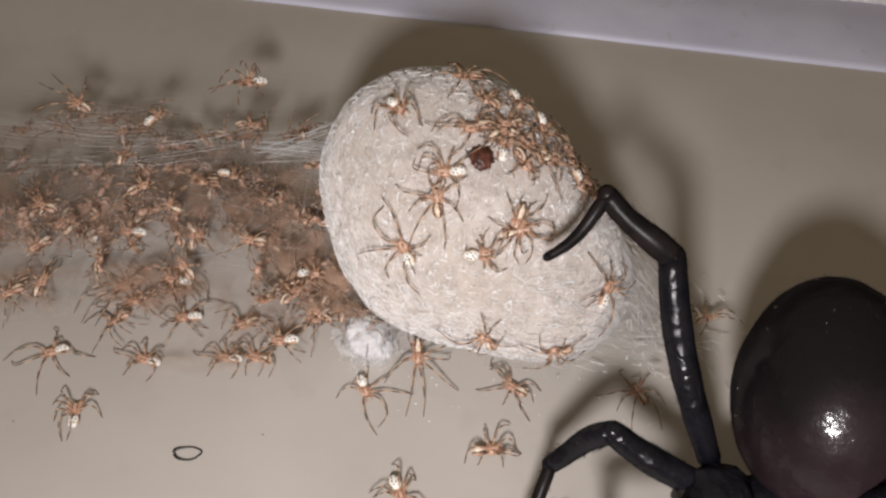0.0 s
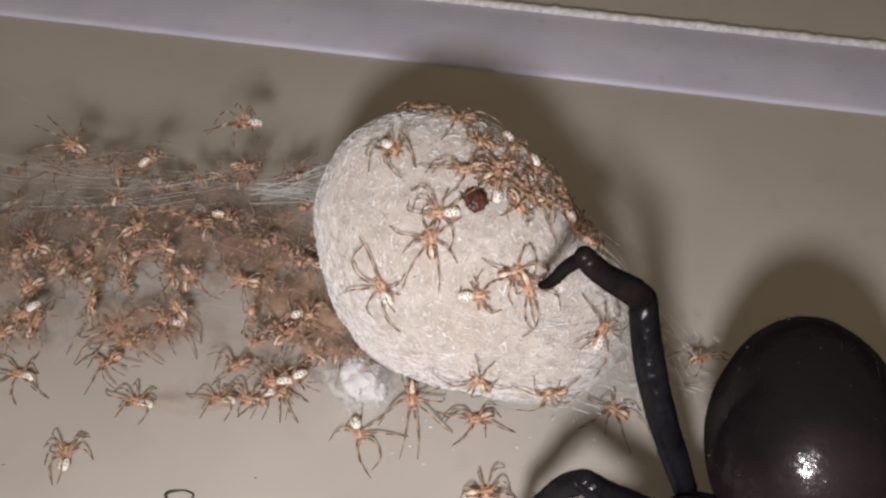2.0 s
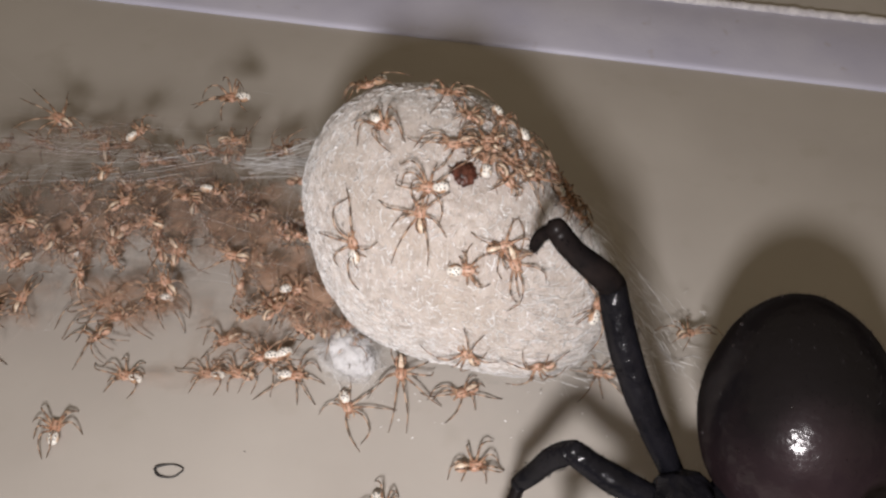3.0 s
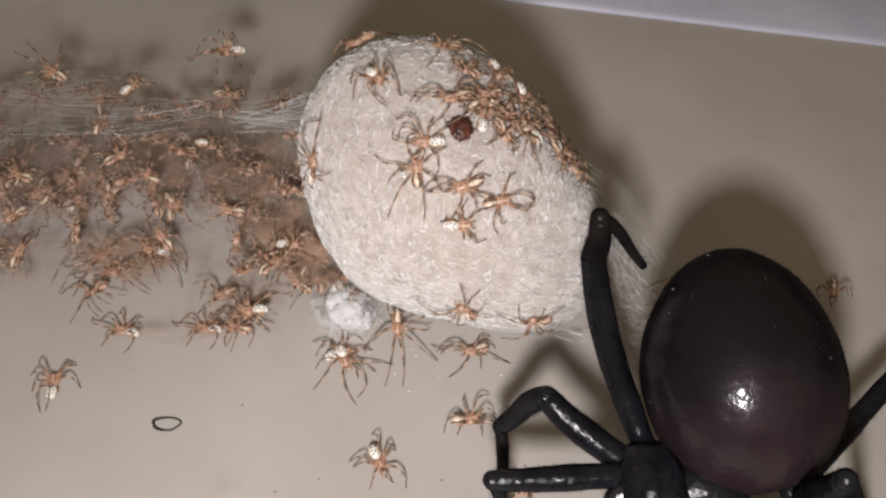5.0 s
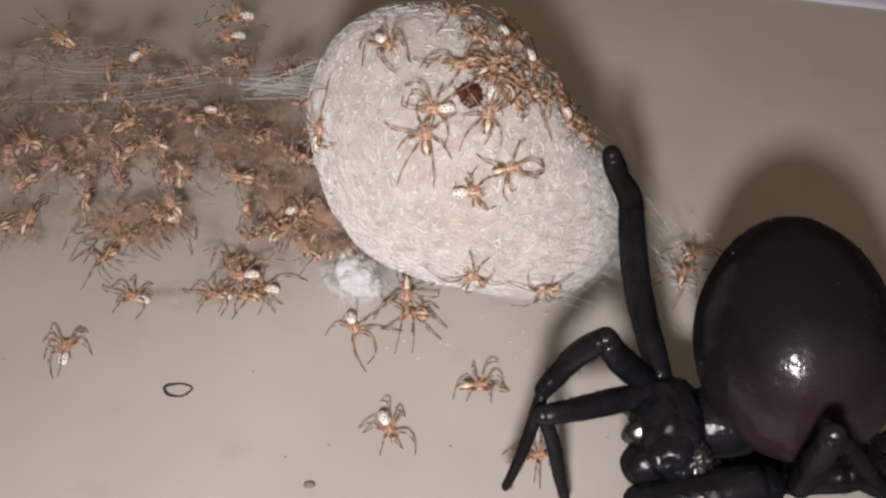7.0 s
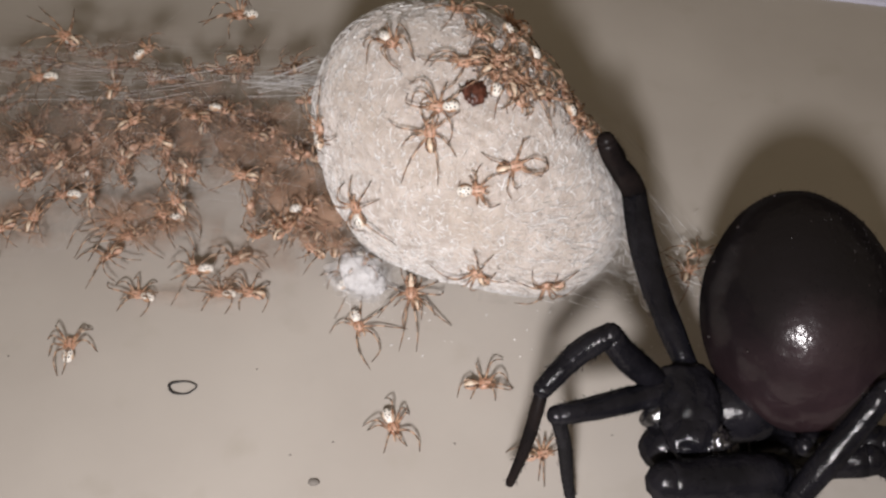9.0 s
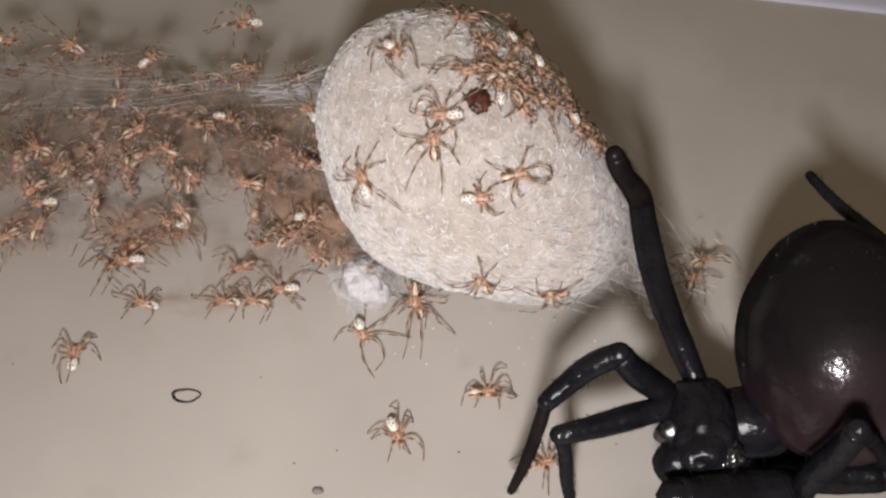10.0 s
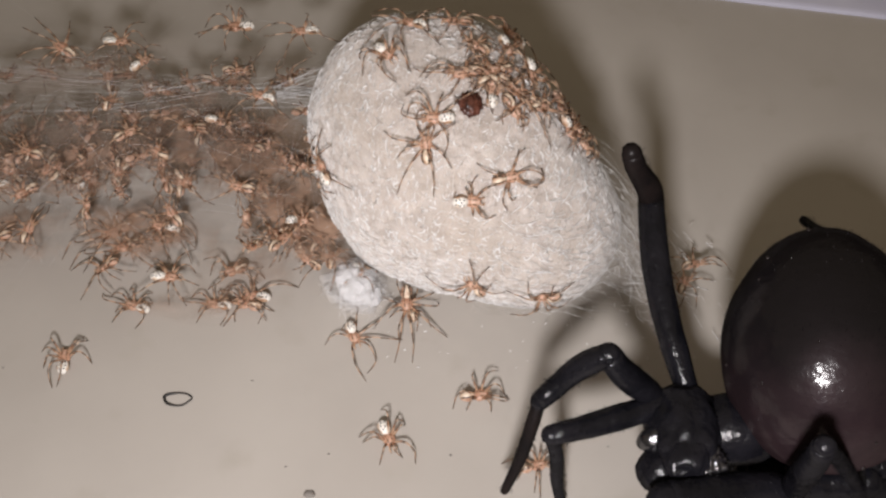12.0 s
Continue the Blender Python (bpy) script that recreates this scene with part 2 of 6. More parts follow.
def ball(bm, centre, radii, frame3=None, sub=3, rough=0.0, grain=2.0):
    """An ellipsoid, its surface uneven by rough."""
    made = bmesh.ops.create_icosphere(bm, subdivisions=sub, radius=1)["verts"]
    for v in made:
        p = v.co.copy()
        k = 1 + rough * noise.fractal(p * grain, 1.0, 2.0, 4)
        q = Vector((p.x * radii[0], p.y * radii[1], p.z * radii[2])) * k
        if frame3:
            q = frame3 @ q
        v.co = q + Vector(centre)
    return made


def tube(bm, pts, radii, sides=6, marks=None):
    """A closed tube along points; marks: the material slot of each stretch."""
    pts = [Vector(p) for p in pts]
    rings = []
    side = None
    for i, p in enumerate(pts):
        d = (pts[min(i + 1, len(pts) - 1)] - pts[max(i - 1, 0)]).normalized()
        if side is None:
            side = d.orthogonal().normalized()
        side = (side - d * side.dot(d)).normalized()
        other = d.cross(side)
        rings.append([bm.verts.new(p + radii[i] * (math.cos(a) * side + math.sin(a) * other))
                      for a in [2 * math.pi * k / sides for k in range(sides)]])
    for i in range(len(rings) - 1):
        for k in range(sides):
            f = bm.faces.new((rings[i][k], rings[i][(k + 1) % sides], rings[i + 1][(k + 1) % sides], rings[i + 1][k]))
            f.material_index = marks[i] if marks else 0
    a = bm.faces.new(rings[0][::-1])
    b = bm.faces.new(rings[-1])
    if marks:
        a.material_index, b.material_index = marks[0], marks[-1]


def bow(points, steps):
    """A smooth line through points."""
    p = [Vector(q) for q in points]
    p = [2 * p[0] - p[1]] + p + [2 * p[-1] - p[-2]]
    out = []
    for i in range(1, len(p) - 2):
        for k in range(steps):
            t = k / steps
            out.append(0.5 * (2 * p[i] + (p[i + 1] - p[i - 1]) * t + (2 * p[i - 1] - 5 * p[i] + 4 * p[i + 1] - p[i + 2]) * t * t
                              + (3 * p[i] - p[i - 1] - 3 * p[i + 1] + p[i + 2]) * t ** 3))
    return out + [p[-2]]


def threads(name, lines, material, label, category):
    """Many fine threads as one mesh: each a line of points and a thickness."""
    verts, faces = [], []
    for pts, r in lines:
        side = Vector((0.31, 0.52, 0.79))
        start = len(verts)
        for i, p in enumerate(pts):
            d = (pts[min(i + 1, len(pts) - 1)] - pts[max(i - 1, 0)]).normalized()
            a = d.cross(side)
            a = a.normalized() if a.length > 1e-6 else d.orthogonal().normalized()
            b = d.cross(a)
            for k in range(3):
                w = 2.0944 * k
                verts.append((p + r * (math.cos(w) * a + math.sin(w) * b)) * MM)
        for i in range(len(pts) - 1):
            s = start + 3 * i
            faces += [(s + k, s + (k + 1) % 3, s + 3 + (k + 1) % 3, s + 3 + k) for k in range(3)]
    me = bpy.data.meshes.new(name)
    me.from_pydata(verts, [], faces)
    me.materials.append(material)
    for p in me.polygons:
        p.use_smooth = True
    return tagged(new(name, me), label, category, kind="stuff")


# ---- floor and ledge ----
def build_floor():
    bm = bmesh.new()
    bmesh.ops.create_grid(bm, x_segments=60, y_segments=60, size=160)
    for v in bm.verts:
        v.co.z = -0.02 + 0.02 * noise.noise(v.co * 0.05) if v.co.length > 40 else -0.01
    ob = new("floor", mesh_of("floor", bm, floor_mat))
    tagged(ob, "smooth beige plastic container floor with faint stains", "floor", kind="structure")


def build_ledge():
    """A low lavender ledge that crosses the floor behind, its far edge scuffed white."""
    a, b = Vector((-65.0, 28.62, 0)), Vector((65.0, 5.10, 0))
    along = (b - a).normalized()
    across = Vector((-along.y, along.x, 0))
    bm = bmesh.new()
    profile = [(0, -0.02), (0, 0.10), (0.10, 0.20), (0.35, 0.26), (3.2, 0.30), (5.9, 0.30), (6.1, 0.2), (6.15, -0.02)]
    rows = []
    steps = 90
    for i in range(steps + 1):
        p = a.lerp(b, i / steps)
        wob = 0.05 * noise.noise(Vector((i * 0.6, 1.0, 0)))
        rows.append([bm.verts.new(p + across * (u + wob) + Vector((0, 0, h))) for u, h in profile])
    for r, s in zip(rows, rows[1:]):
        for k in range(len(profile) - 1):
            bm.faces.new((r[k], s[k], s[k + 1], r[k + 1]))
    ob = new("trim", mesh_of("trim", bm, ledge_mat))
    tagged(ob, "pale lavender plastic ledge across the container floor", "ledge", kind="structure")
    bm = bmesh.new()
    line, thick = [], []
    for i in range(400):
        p = a.lerp(b, i / 399) + across * (5.95 + 0.10 * noise.noise(Vector((i * 0.9, 0, 3)))) + Vector((0, 0, 0.30))
        line.append(p)
        thick.append(0.30 + 0.12 * noise.noise(Vector((i * 1.7, 5, 0))))
    tube(bm, line, thick, 6)
    part("ledge_edge", bm, rim_mat, ob, "scuffed white upper edge of the ledge")


def build_wall(name, x, y, wide, deep):
    """A plain side of the container, beyond the view."""
    bm = bmesh.new()
    bmesh.ops.create_cube(bm, size=1)
    for v in bm.verts:
        v.co = Vector((x + v.co.x * wide, y + v.co.y * deep, 27 + v.co.z * 54))
    bmesh.ops.bevel(bm, geom=bm.edges[:], offset=0.8, segments=2, affect="EDGES")
    tagged(new(name, mesh_of(name, bm, floor_mat)), "plain beige plastic side wall of the container", "wall", kind="structure")


build_floor()
build_ledge()
for name, x, y, wide, deep in (("wall_north", 0, 158, 320, 4), ("wall_south", 0, -158, 320, 4), ("wall_east", 158, 0, 4, 311.9), ("wall_west", -158, 0, 4, 311.9)):
    build_wall(name, x, y, wide, deep)

# ---- egg sac ----
SAC = Vector((1.26, -2.70, 5.50))
SIDE, FRONT = 5.91, 5.40
sac_x = Vector((1, 0, 0))
sac_z = Vector((0, -0.643, 0.766))
sac_y = sac_z.cross(sac_x).normalized()
sac_z = sac_x.cross(sac_y)
SAC_TURN = Matrix((sac_x, sac_y, sac_z)).transposed()


def sac_skin(d):
    """The sac's skin in the direction d from its middle: an egg with a broad, drawn-out foot on one side and low lumps."""
    a = math.atan2(d.y, d.x)
    belt = 1 - d.z * d.z
    k = 1 + belt * (-0.047 * math.cos(a) - 0.048 * math.sin(a) + 0.011 * math.cos(2 * a) - 0.17 * math.sin(2 * a) - 0.008 * math.cos(3 * a)
                    - 0.059 * math.sin(3 * a) - 0.034 * math.cos(4 * a) - 0.021 * math.sin(4 * a))
    k += 0.016 * noise.fractal(d * 2.6, 1.0, 2.0, 3) + 0.005 * noise.noise(d * 9)
    return Vector((d.x * SIDE * k, d.y * SIDE * k, d.z * FRONT * (0.4 * k + 0.6)))


def sac_dir(u, v):
    return Vector((math.cos(radians(v)) * math.cos(radians(u)), math.cos(radians(v)) * math.sin(radians(u)), math.sin(radians(v))))


def sac_point(u, v, out=0.0):
    """The place and normal on the sac at the turn u about its front and the rise v towards it, in degrees."""
    d = sac_dir(u, v)
    side = d.orthogonal().normalized() * 0.05
    other = d.cross(side)
    p = sac_skin(d)
    n = (sac_skin((d + side).normalized()) - p).cross(sac_skin((d + other).normalized()) - p).normalized()
    if n.dot(d) < 0:
        n = -n
    return SAC + SAC_TURN @ (p + n * out), SAC_TURN @ n


def build_sac():
    bm = bmesh.new()
    made = bmesh.ops.create_icosphere(bm, subdivisions=6, radius=1)["verts"]
    for v in made:
        d = v.co.normalized()
        k = 1 + 0.006 * noise.fractal(d * 16, 0.8, 2.0, 4) + 0.0065 * abs(noise.noise(d * 42)) + 0.004 * noise.noise(d * 85)
        v.co = SAC + SAC_TURN @ (sac_skin(d) * k)
        v.co.z = max(v.co.z, -0.02)
    sac = new("egg_sac", mesh_of("egg_sac", bm, sac_mat))
    tagged(sac, "cream felted silk spider egg sac lying on the floor", "egg sac")
    rnd = random.Random(4)
    lines = []
    for i in range(5200):
        u, v = rnd.uniform(0, 360), math.degrees(math.asin(rnd.uniform(-0.5, 1)))
        du, dv = rnd.gauss(0, 5) + rnd.choice((-4, 4)), rnd.gauss(0, 4)
        if abs(v) > 60:
            du *= 2
        n = 7
        lift = rnd.uniform(0.0, 0.02)
        pts = [sac_point(u + du * k / n + rnd.gauss(0, 0.5), v + dv * k / n + rnd.gauss(0, 0.5), lift * math.sin(math.pi * k / n) + 0.004)[0] for k in range(n + 1)]
        lines.append((pts, rnd.uniform(0.004, 0.010)))
    fuzz = threads("silk_fuzz", lines, felt_mat, "", "")
    fuzz.parent = sac
    tagged(fuzz, "fine matted silk fibres over the sac")
    # near-white flecks stand in for the felt's sparkle
    lines = []
    for i in range(5600):
        u, v = rnd.uniform(0, 360), math.degrees(math.asin(rnd.uniform(-0.3, 1)))
        du, dv = rnd.gauss(0, 1.7) / max(0.25, math.cos(radians(v))), rnd.gauss(0, 1.4)
        bent = rnd.gauss(0, 0.5)
        pts = [sac_point(u + du * k / 4 + bent * math.sin(math.pi * k / 4), v + dv * k / 4 - bent * math.sin(math.pi * k / 4), 0.03 + 0.03 * math.sin(math.pi * k / 4))[0] for k in range(5)]
        lines.append((pts, rnd.choice((0.008, 0.011, 0.017, 0.026))))
    flecks = threads("fleck_layer", lines, glint_mat, "", "")
    flecks.parent = sac
    tagged(flecks, "glossy white silk flecks imitating glints on the sac")
    # emergence hole
    p, n = sac_point(86.0, 72.0, 0.0)
    turn3 = n.to_track_quat("Z", "Y").to_matrix()
    bm = bmesh.new()
    ball(bm, p, (0.44, 0.48, 0.34), turn3, 4, 0.30, 2.6)
    part("exit_hole", bm, hole_mat, sac, "dark brown exit hole plug")
    return sac


build_sac()

# ---- silk ----
def build_web():
    rnd = random.Random(11)
    anchor = Vector((-5.51, 2.24, 5.00))
    lines = []
    # long strands that run from the sac across the brood
    for i in range(38):
        s = anchor + Vector((rnd.gauss(0.2, 0.3), rnd.gauss(0, 0.9), rnd.gauss(0, 0.7)))
        e = Vector((-26 + rnd.uniform(-3, 9), 2.60 + rnd.gauss(0, 1.9), 4.6 + rnd.gauss(0, 1.0)))
        cut = rnd.uniform(0.35, 1.0)
        first = rnd.uniform(0, 0.45)
        pts = [s.lerp(e, first + (cut - first) * k / 10) + Vector((0, 0, -0.5 * math.sin(math.pi * k / 10) * rnd.uniform(0.6, 1))) for k in range(11)]
        lines.append((pts, rnd.choice((0.0025, 0.003, 0.004, 0.005, 0.009))))
    # the glossy bundle that gathers at the sac
    knot = Vector((-7.15, 1.49, 5.00))
    for i in range(26):
        s = anchor + Vector((rnd.uniform(0.2, 0.9), rnd.gauss(-0.3, 0.5), rnd.gauss(0, 0.4)))
        e = knot + Vector((rnd.uniform(-1.4, 0.6), rnd.gauss(0, 0.22), rnd.gauss(0, 0.22)))
        lines.append(([s.lerp(e, k / 5) for k in range(6)], rnd.uniform(0.006, 0.016)))
    threads("silk_strands", lines, web_mat, "long pale silk strands stretched from the egg sac", "spider silk")
    lines = []
    # a loose tangle among the brood
    for i in range(380):
        c = Vector((rnd.uniform(-24, -3.5), 0, max(0.3, rnd.gauss(2.8, 1.5))))
        c.y = 0.50 + rnd.gauss(0, 2.6) - 0.9 * (c.z - 3)
        d = Vector((rnd.gauss(0, 1), rnd.gauss(0, 0.7), rnd.gauss(0, 0.6))).normalized() * rnd.uniform(0.8, 4)
        pts = [c + d * (k / 4 - 0.5) + Vector((0, 0, 0.05 * math.sin(k))) for k in range(5)]
        lines.append((pts, rnd.uniform(0.0025, 0.005)))
    lint = []
    for i in range(40):
        c = Vector((rnd.uniform(-3, 11), rnd.gauss(-6.31, 1.6) - 1.2, 0.02))
        d = Vector((rnd.gauss(0, 1), rnd.gauss(0, 0.6), 0.05)).normalized() * rnd.uniform(0.03, 0.11)
        lint.append(([c, c + d * 0.5 + Vector((0, 0, 0.03)), c + d], rnd.uniform(0.012, 0.03)))
    threads("silk_tangle", lines, web_mat, "loose tangle of fine silk among the spiderlings", "spider silk")
    threads("silk_lint", lint, glint_mat, "tiny white silk lint scattered on the floor", "lint")
    lines = []
    # stays from the sac's flank down to the floor
    for i in range(100):
        p, n = sac_point(rnd.gauss(-22, 20), rnd.uniform(-20, 45), 0.02)
        e = Vector((10.10 + rnd.gauss(0, 1.8), -6.31 + rnd.gauss(0, 1.6), rnd.choice((0.0, 0.0, rnd.uniform(0, 1.6)))))
        cut = rnd.uniform(0.2, 0.9)
        pts = [p.lerp(e, cut * k / 6) + n * (0.25 * math.sin(math.pi * k / 6)) for k in range(7)]
        lines.append((pts, rnd.choice((0.004, 0.005, 0.007, 0.012))))
    # short white bits of thread, put where the silk would glint
    glints = []
    for i in range(300):
        p, n = sac_point(rnd.gauss(-26, 20), rnd.uniform(-15, 34), 0.05)
        e = Vector((10.60 + rnd.gauss(0, 1.7), -6.31 + rnd.gauss(0.9, 1.7), 0.03))
        a = rnd.uniform(0.0, 0.92) ** 1.3
        b = a + rnd.uniform(0.02, 0.10)
        glints.append(([p.lerp(e, q) + n * 0.2 * math.sin(math.pi * min(1, q)) for q in (a, (a + b) / 2, b)], rnd.choice((0.009, 0.013, 0.019, 0.027))))
    # more white strokes for glints across the sac's flank
    for i in range(260):
        u, v = rnd.gauss(-28, 26), rnd.uniform(5, 62)
        n, du, dv = 5, rnd.uniform(2, 7) / max(0.3, math.cos(radians(v))), rnd.uniform(-9, -3)
        glints.append(([sac_point(u + du * k / n, v + dv * k / n, 0.08)[0] for k in range(n + 1)], rnd.choice((0.007, 0.010, 0.015, 0.021))))
    threads("silk_glints", glints, glint_mat, "short glossy white silk threads imitating glints beside the egg sac", "spider silk")
    threads("silk_stays", lines, web_mat, "glossy silk stays fanning from sac to floor", "spider silk")


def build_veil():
    """The sheer sheet that the strands hold over the brood; its dark colour stands in for shade."""
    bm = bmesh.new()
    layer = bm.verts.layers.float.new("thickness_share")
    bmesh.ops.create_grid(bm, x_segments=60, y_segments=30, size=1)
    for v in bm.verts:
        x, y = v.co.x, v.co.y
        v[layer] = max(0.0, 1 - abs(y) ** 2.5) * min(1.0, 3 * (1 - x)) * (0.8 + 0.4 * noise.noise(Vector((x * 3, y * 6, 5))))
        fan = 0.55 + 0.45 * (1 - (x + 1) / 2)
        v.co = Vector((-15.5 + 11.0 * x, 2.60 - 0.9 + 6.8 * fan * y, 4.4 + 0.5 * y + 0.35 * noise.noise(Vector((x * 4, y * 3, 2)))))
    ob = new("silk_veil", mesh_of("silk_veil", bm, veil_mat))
    tagged(ob, "sheer greyish silk veil over the brood, darkened to imitate shade", "spider silk")


def build_skirt():
    """Gauze that spreads from the sac's flank to the floor, thinning outward."""
    bm = bmesh.new()
    layer = bm.verts.layers.float.new("thickness_share")
    foot = [Vector(p) for p in ((9.85, 1.44, 0.00), (11.35, -1.98, 0.00), (10.56, -4.82, 0.00), (8.64, -6.31, 0.00), (6.21, -6.31, 0.00), (3.56, -6.07, 0.00), (1.86, -5.87, 0.00))]
    foot = bow(foot, 8)
    rows, n = [], len(foot) - 1
    for i, f in enumerate(foot):
        top, nrm = sac_point(25 - 110 * i / n, 22 + 8 * math.sin(math.pi * i / n), -0.05)
        row = []
        for k in range(13):
            t = k / 12
            p = top.lerp(f, t) + nrm * (0.9 * math.sin(math.pi * t) * (1 - 0.4 * t)) + Vector((0.10, 0.10, 0.10)) * noise.noise(Vector((i * 0.5, k * 0.5, 1)))
            p.z = max(0.01, p.z)
            v = bm.verts.new(p)
            v[layer] = 0.38 * max(0.06, 1.5 - 1.9 * t) * min(1.0, 0.25 + 3 * t) * (0.35 + 0.65 * math.sin(math.pi * min(1, 0.12 + i / n)))
            row.append(v)
        rows.append(row)
    for r, s in zip(rows, rows[1:]):
        for k in range(12):
            bm.faces.new((r[k], s[k], s[k + 1], r[k + 1]))
    ob = new("silk_skirt", mesh_of("silk_skirt", bm, skirt_mat))
    tagged(ob, "gauzy silk skirt spreading from sac to floor", "spider silk")


def build_haze():
    """Thin brownish patches added among the brood to imitate soft shaded haze, fraying at the rim."""
    # each row is one added haze film, no real matter:
    # x, y, z, half width, half depth, how thick
    for x, y, z, wide, deep, thick in (
            (-20.2, 0.0, 2.2, 3.2, 2.0, 1.2), (-15.6, 0.3, 2.3, 3.2, 2.0, 1.2), (-11.4, 1.3, 2.2, 2.8, 2.3, 1.1), (-7.6, 0.2, 2.2, 2.4, 2.5, 1.0), (-5.4, -3.2, 1.9, 2.4, 1.9, 1.3),
            (-12.7, -2.8, 0.9, 2.9, 1.7, 0.65), (-8.4, -4.9, 0.6, 2.2, 1.3, 0.35), (-18.4, -3.2, 1.0, 2.0, 1.5, 0.55), (-16.6, 4.4, 3.4, 3.4, 1.3, 0.5), (-10.3, -6.6, 0.3, 2.8, 0.7, 0.3),):
        bm = bmesh.new()
        layer = bm.verts.layers.float.new("thickness_share")
        for v in bmesh.ops.create_grid(bm, x_segments=44, y_segments=36, size=1)["verts"]:
            a, b = v.co.x, v.co.y
            ragged = 0.55 * noise.fractal(Vector((a * 2.0 + x, b * 2.0 + y, z)), 0.9, 2.0, 4)
            v[layer] = thick * min(1.3, max(0.0, 1.0 - math.hypot(a, b) + ragged) * 1.6) if max(abs(a), abs(b)) < 0.95 else 0.0
            v.co = Vector((x + 1.25 * wide * a, y + 1.25 * deep * b, max(0.15, z + 0.3 + 0.15 * b + 0.30 * noise.noise(Vector((a * 2 + x, b * 2, z))))))
        tagged(new("haze_patch", mesh_of("haze_patch", bm, haze_mat)), "thin brownish film added for the shaded haze among the spiderlings", "spider silk", "silk mats")


build_veil()
build_haze()
build_skirt()


def build_tuft():
    rnd = random.Random(5)
    c = Vector((-3.11, -5.83, 0.75))
    bm = bmesh.new()
    for at, radii in (((0, 0, 0), (0.80, 0.68, 0.78)), ((-0.42, 0.42, 0.30), (0.56, 0.52, 0.54)), ((0.48, -0.15, -0.25), (0.52, 0.46, 0.42))):
        ball(bm, c + Vector(at), radii, None, 5, 0.30, 1.6)
    ob = new("silk_tuft", mesh_of("silk_tuft", bm, wad_mat))
    tagged(ob, "small fluffy white silk tuft on the floor beside the sac", "silk tuft")
    bm = bmesh.new()
    layer = bm.verts.layers.float.new("thickness_share")
    for v in ball(bm, c + Vector((-0.12, 0.08, 0.05)), (1.20, 1.0, 1.10), None, 5, 0.5, 1.4):
        v[layer] = 0.26
        v.co.z = max(0.02, v.co.z)
    part("floss", bm, tuft_mat, ob, "loose white silk floss round the tuft")
    lines = []
    for i in range(420):
        d = Vector((rnd.gauss(0, 1), rnd.gauss(0, 1), rnd.gauss(0, 1))).normalized()
        e = Vector((rnd.gauss(0, 1), rnd.gauss(0, 1), rnd.gauss(0, 1))).normalized()
        k = rnd.uniform(0.55, 1.15)
        p = c + Vector((d.x * 1.0, d.y * 0.85, d.z * 0.95)) * k
        pts = [p + e * (0.22 * i2) + d * 0.12 * math.sin(1.3 * i2) for i2 in range(5)]
        for q in pts:
            q.z = max(0.03, q.z)
        lines.append((pts, rnd.choice((0.003, 0.004, 0.006, 0.010))))
    f = threads("tuft_fuzz", lines, glint_mat, "", "")
    f.parent = ob


build_web()
build_tuft()


# ---- spiderlings ----
def leg_path(hip_turn, bend, reach, lift, foot, drag):
    """Hip, knee, ankle and foot of one leg, in the body's space: the knee is lifted, the shin bends sideways and comes down."""
    a = radians(hip_turn)
    b, c = a + radians(bend * 0.35), a + radians(bend)
    pull = Vector((*drag, 0))
    hip = Vector((0.13 + 0.17 * math.cos(a), 0.17 * math.sin(a), 0.30))
    knee = hip + Vector((math.cos(a), math.sin(a), 0)) * 0.58 * (0.5 + 0.5 * reach) + pull * 0.25
    knee.z = 0.30 + 0.62 * lift
    ankle = knee + Vector((math.cos(b), math.sin(b), 0)) * 0.56 * reach + pull * 0.5
    ankle.z = 0.70 * knee.z + 0.30 * foot
    tip = ankle + Vector((math.cos(c), math.sin(c), 0)) * 0.52 * reach + pull * 0.4
    tip.z = foot
    return [hip, knee, ankle, tip]


# manner of standing: lift of the knees, reach, bend of the fore legs, bend of the hind legs, unevenness
MANNERS = {"sprawl": (0.42, 1.02, 40, 30, 17), "arch": (0.85, 0.66, 52, 40, 18), "bracket": (0.60, 0.80, 88, -58, 20),
           "curl": (0.50, 0.46, 100, 90, 28), "dangle": (0.22, 0.95, 24, 24, 24)}


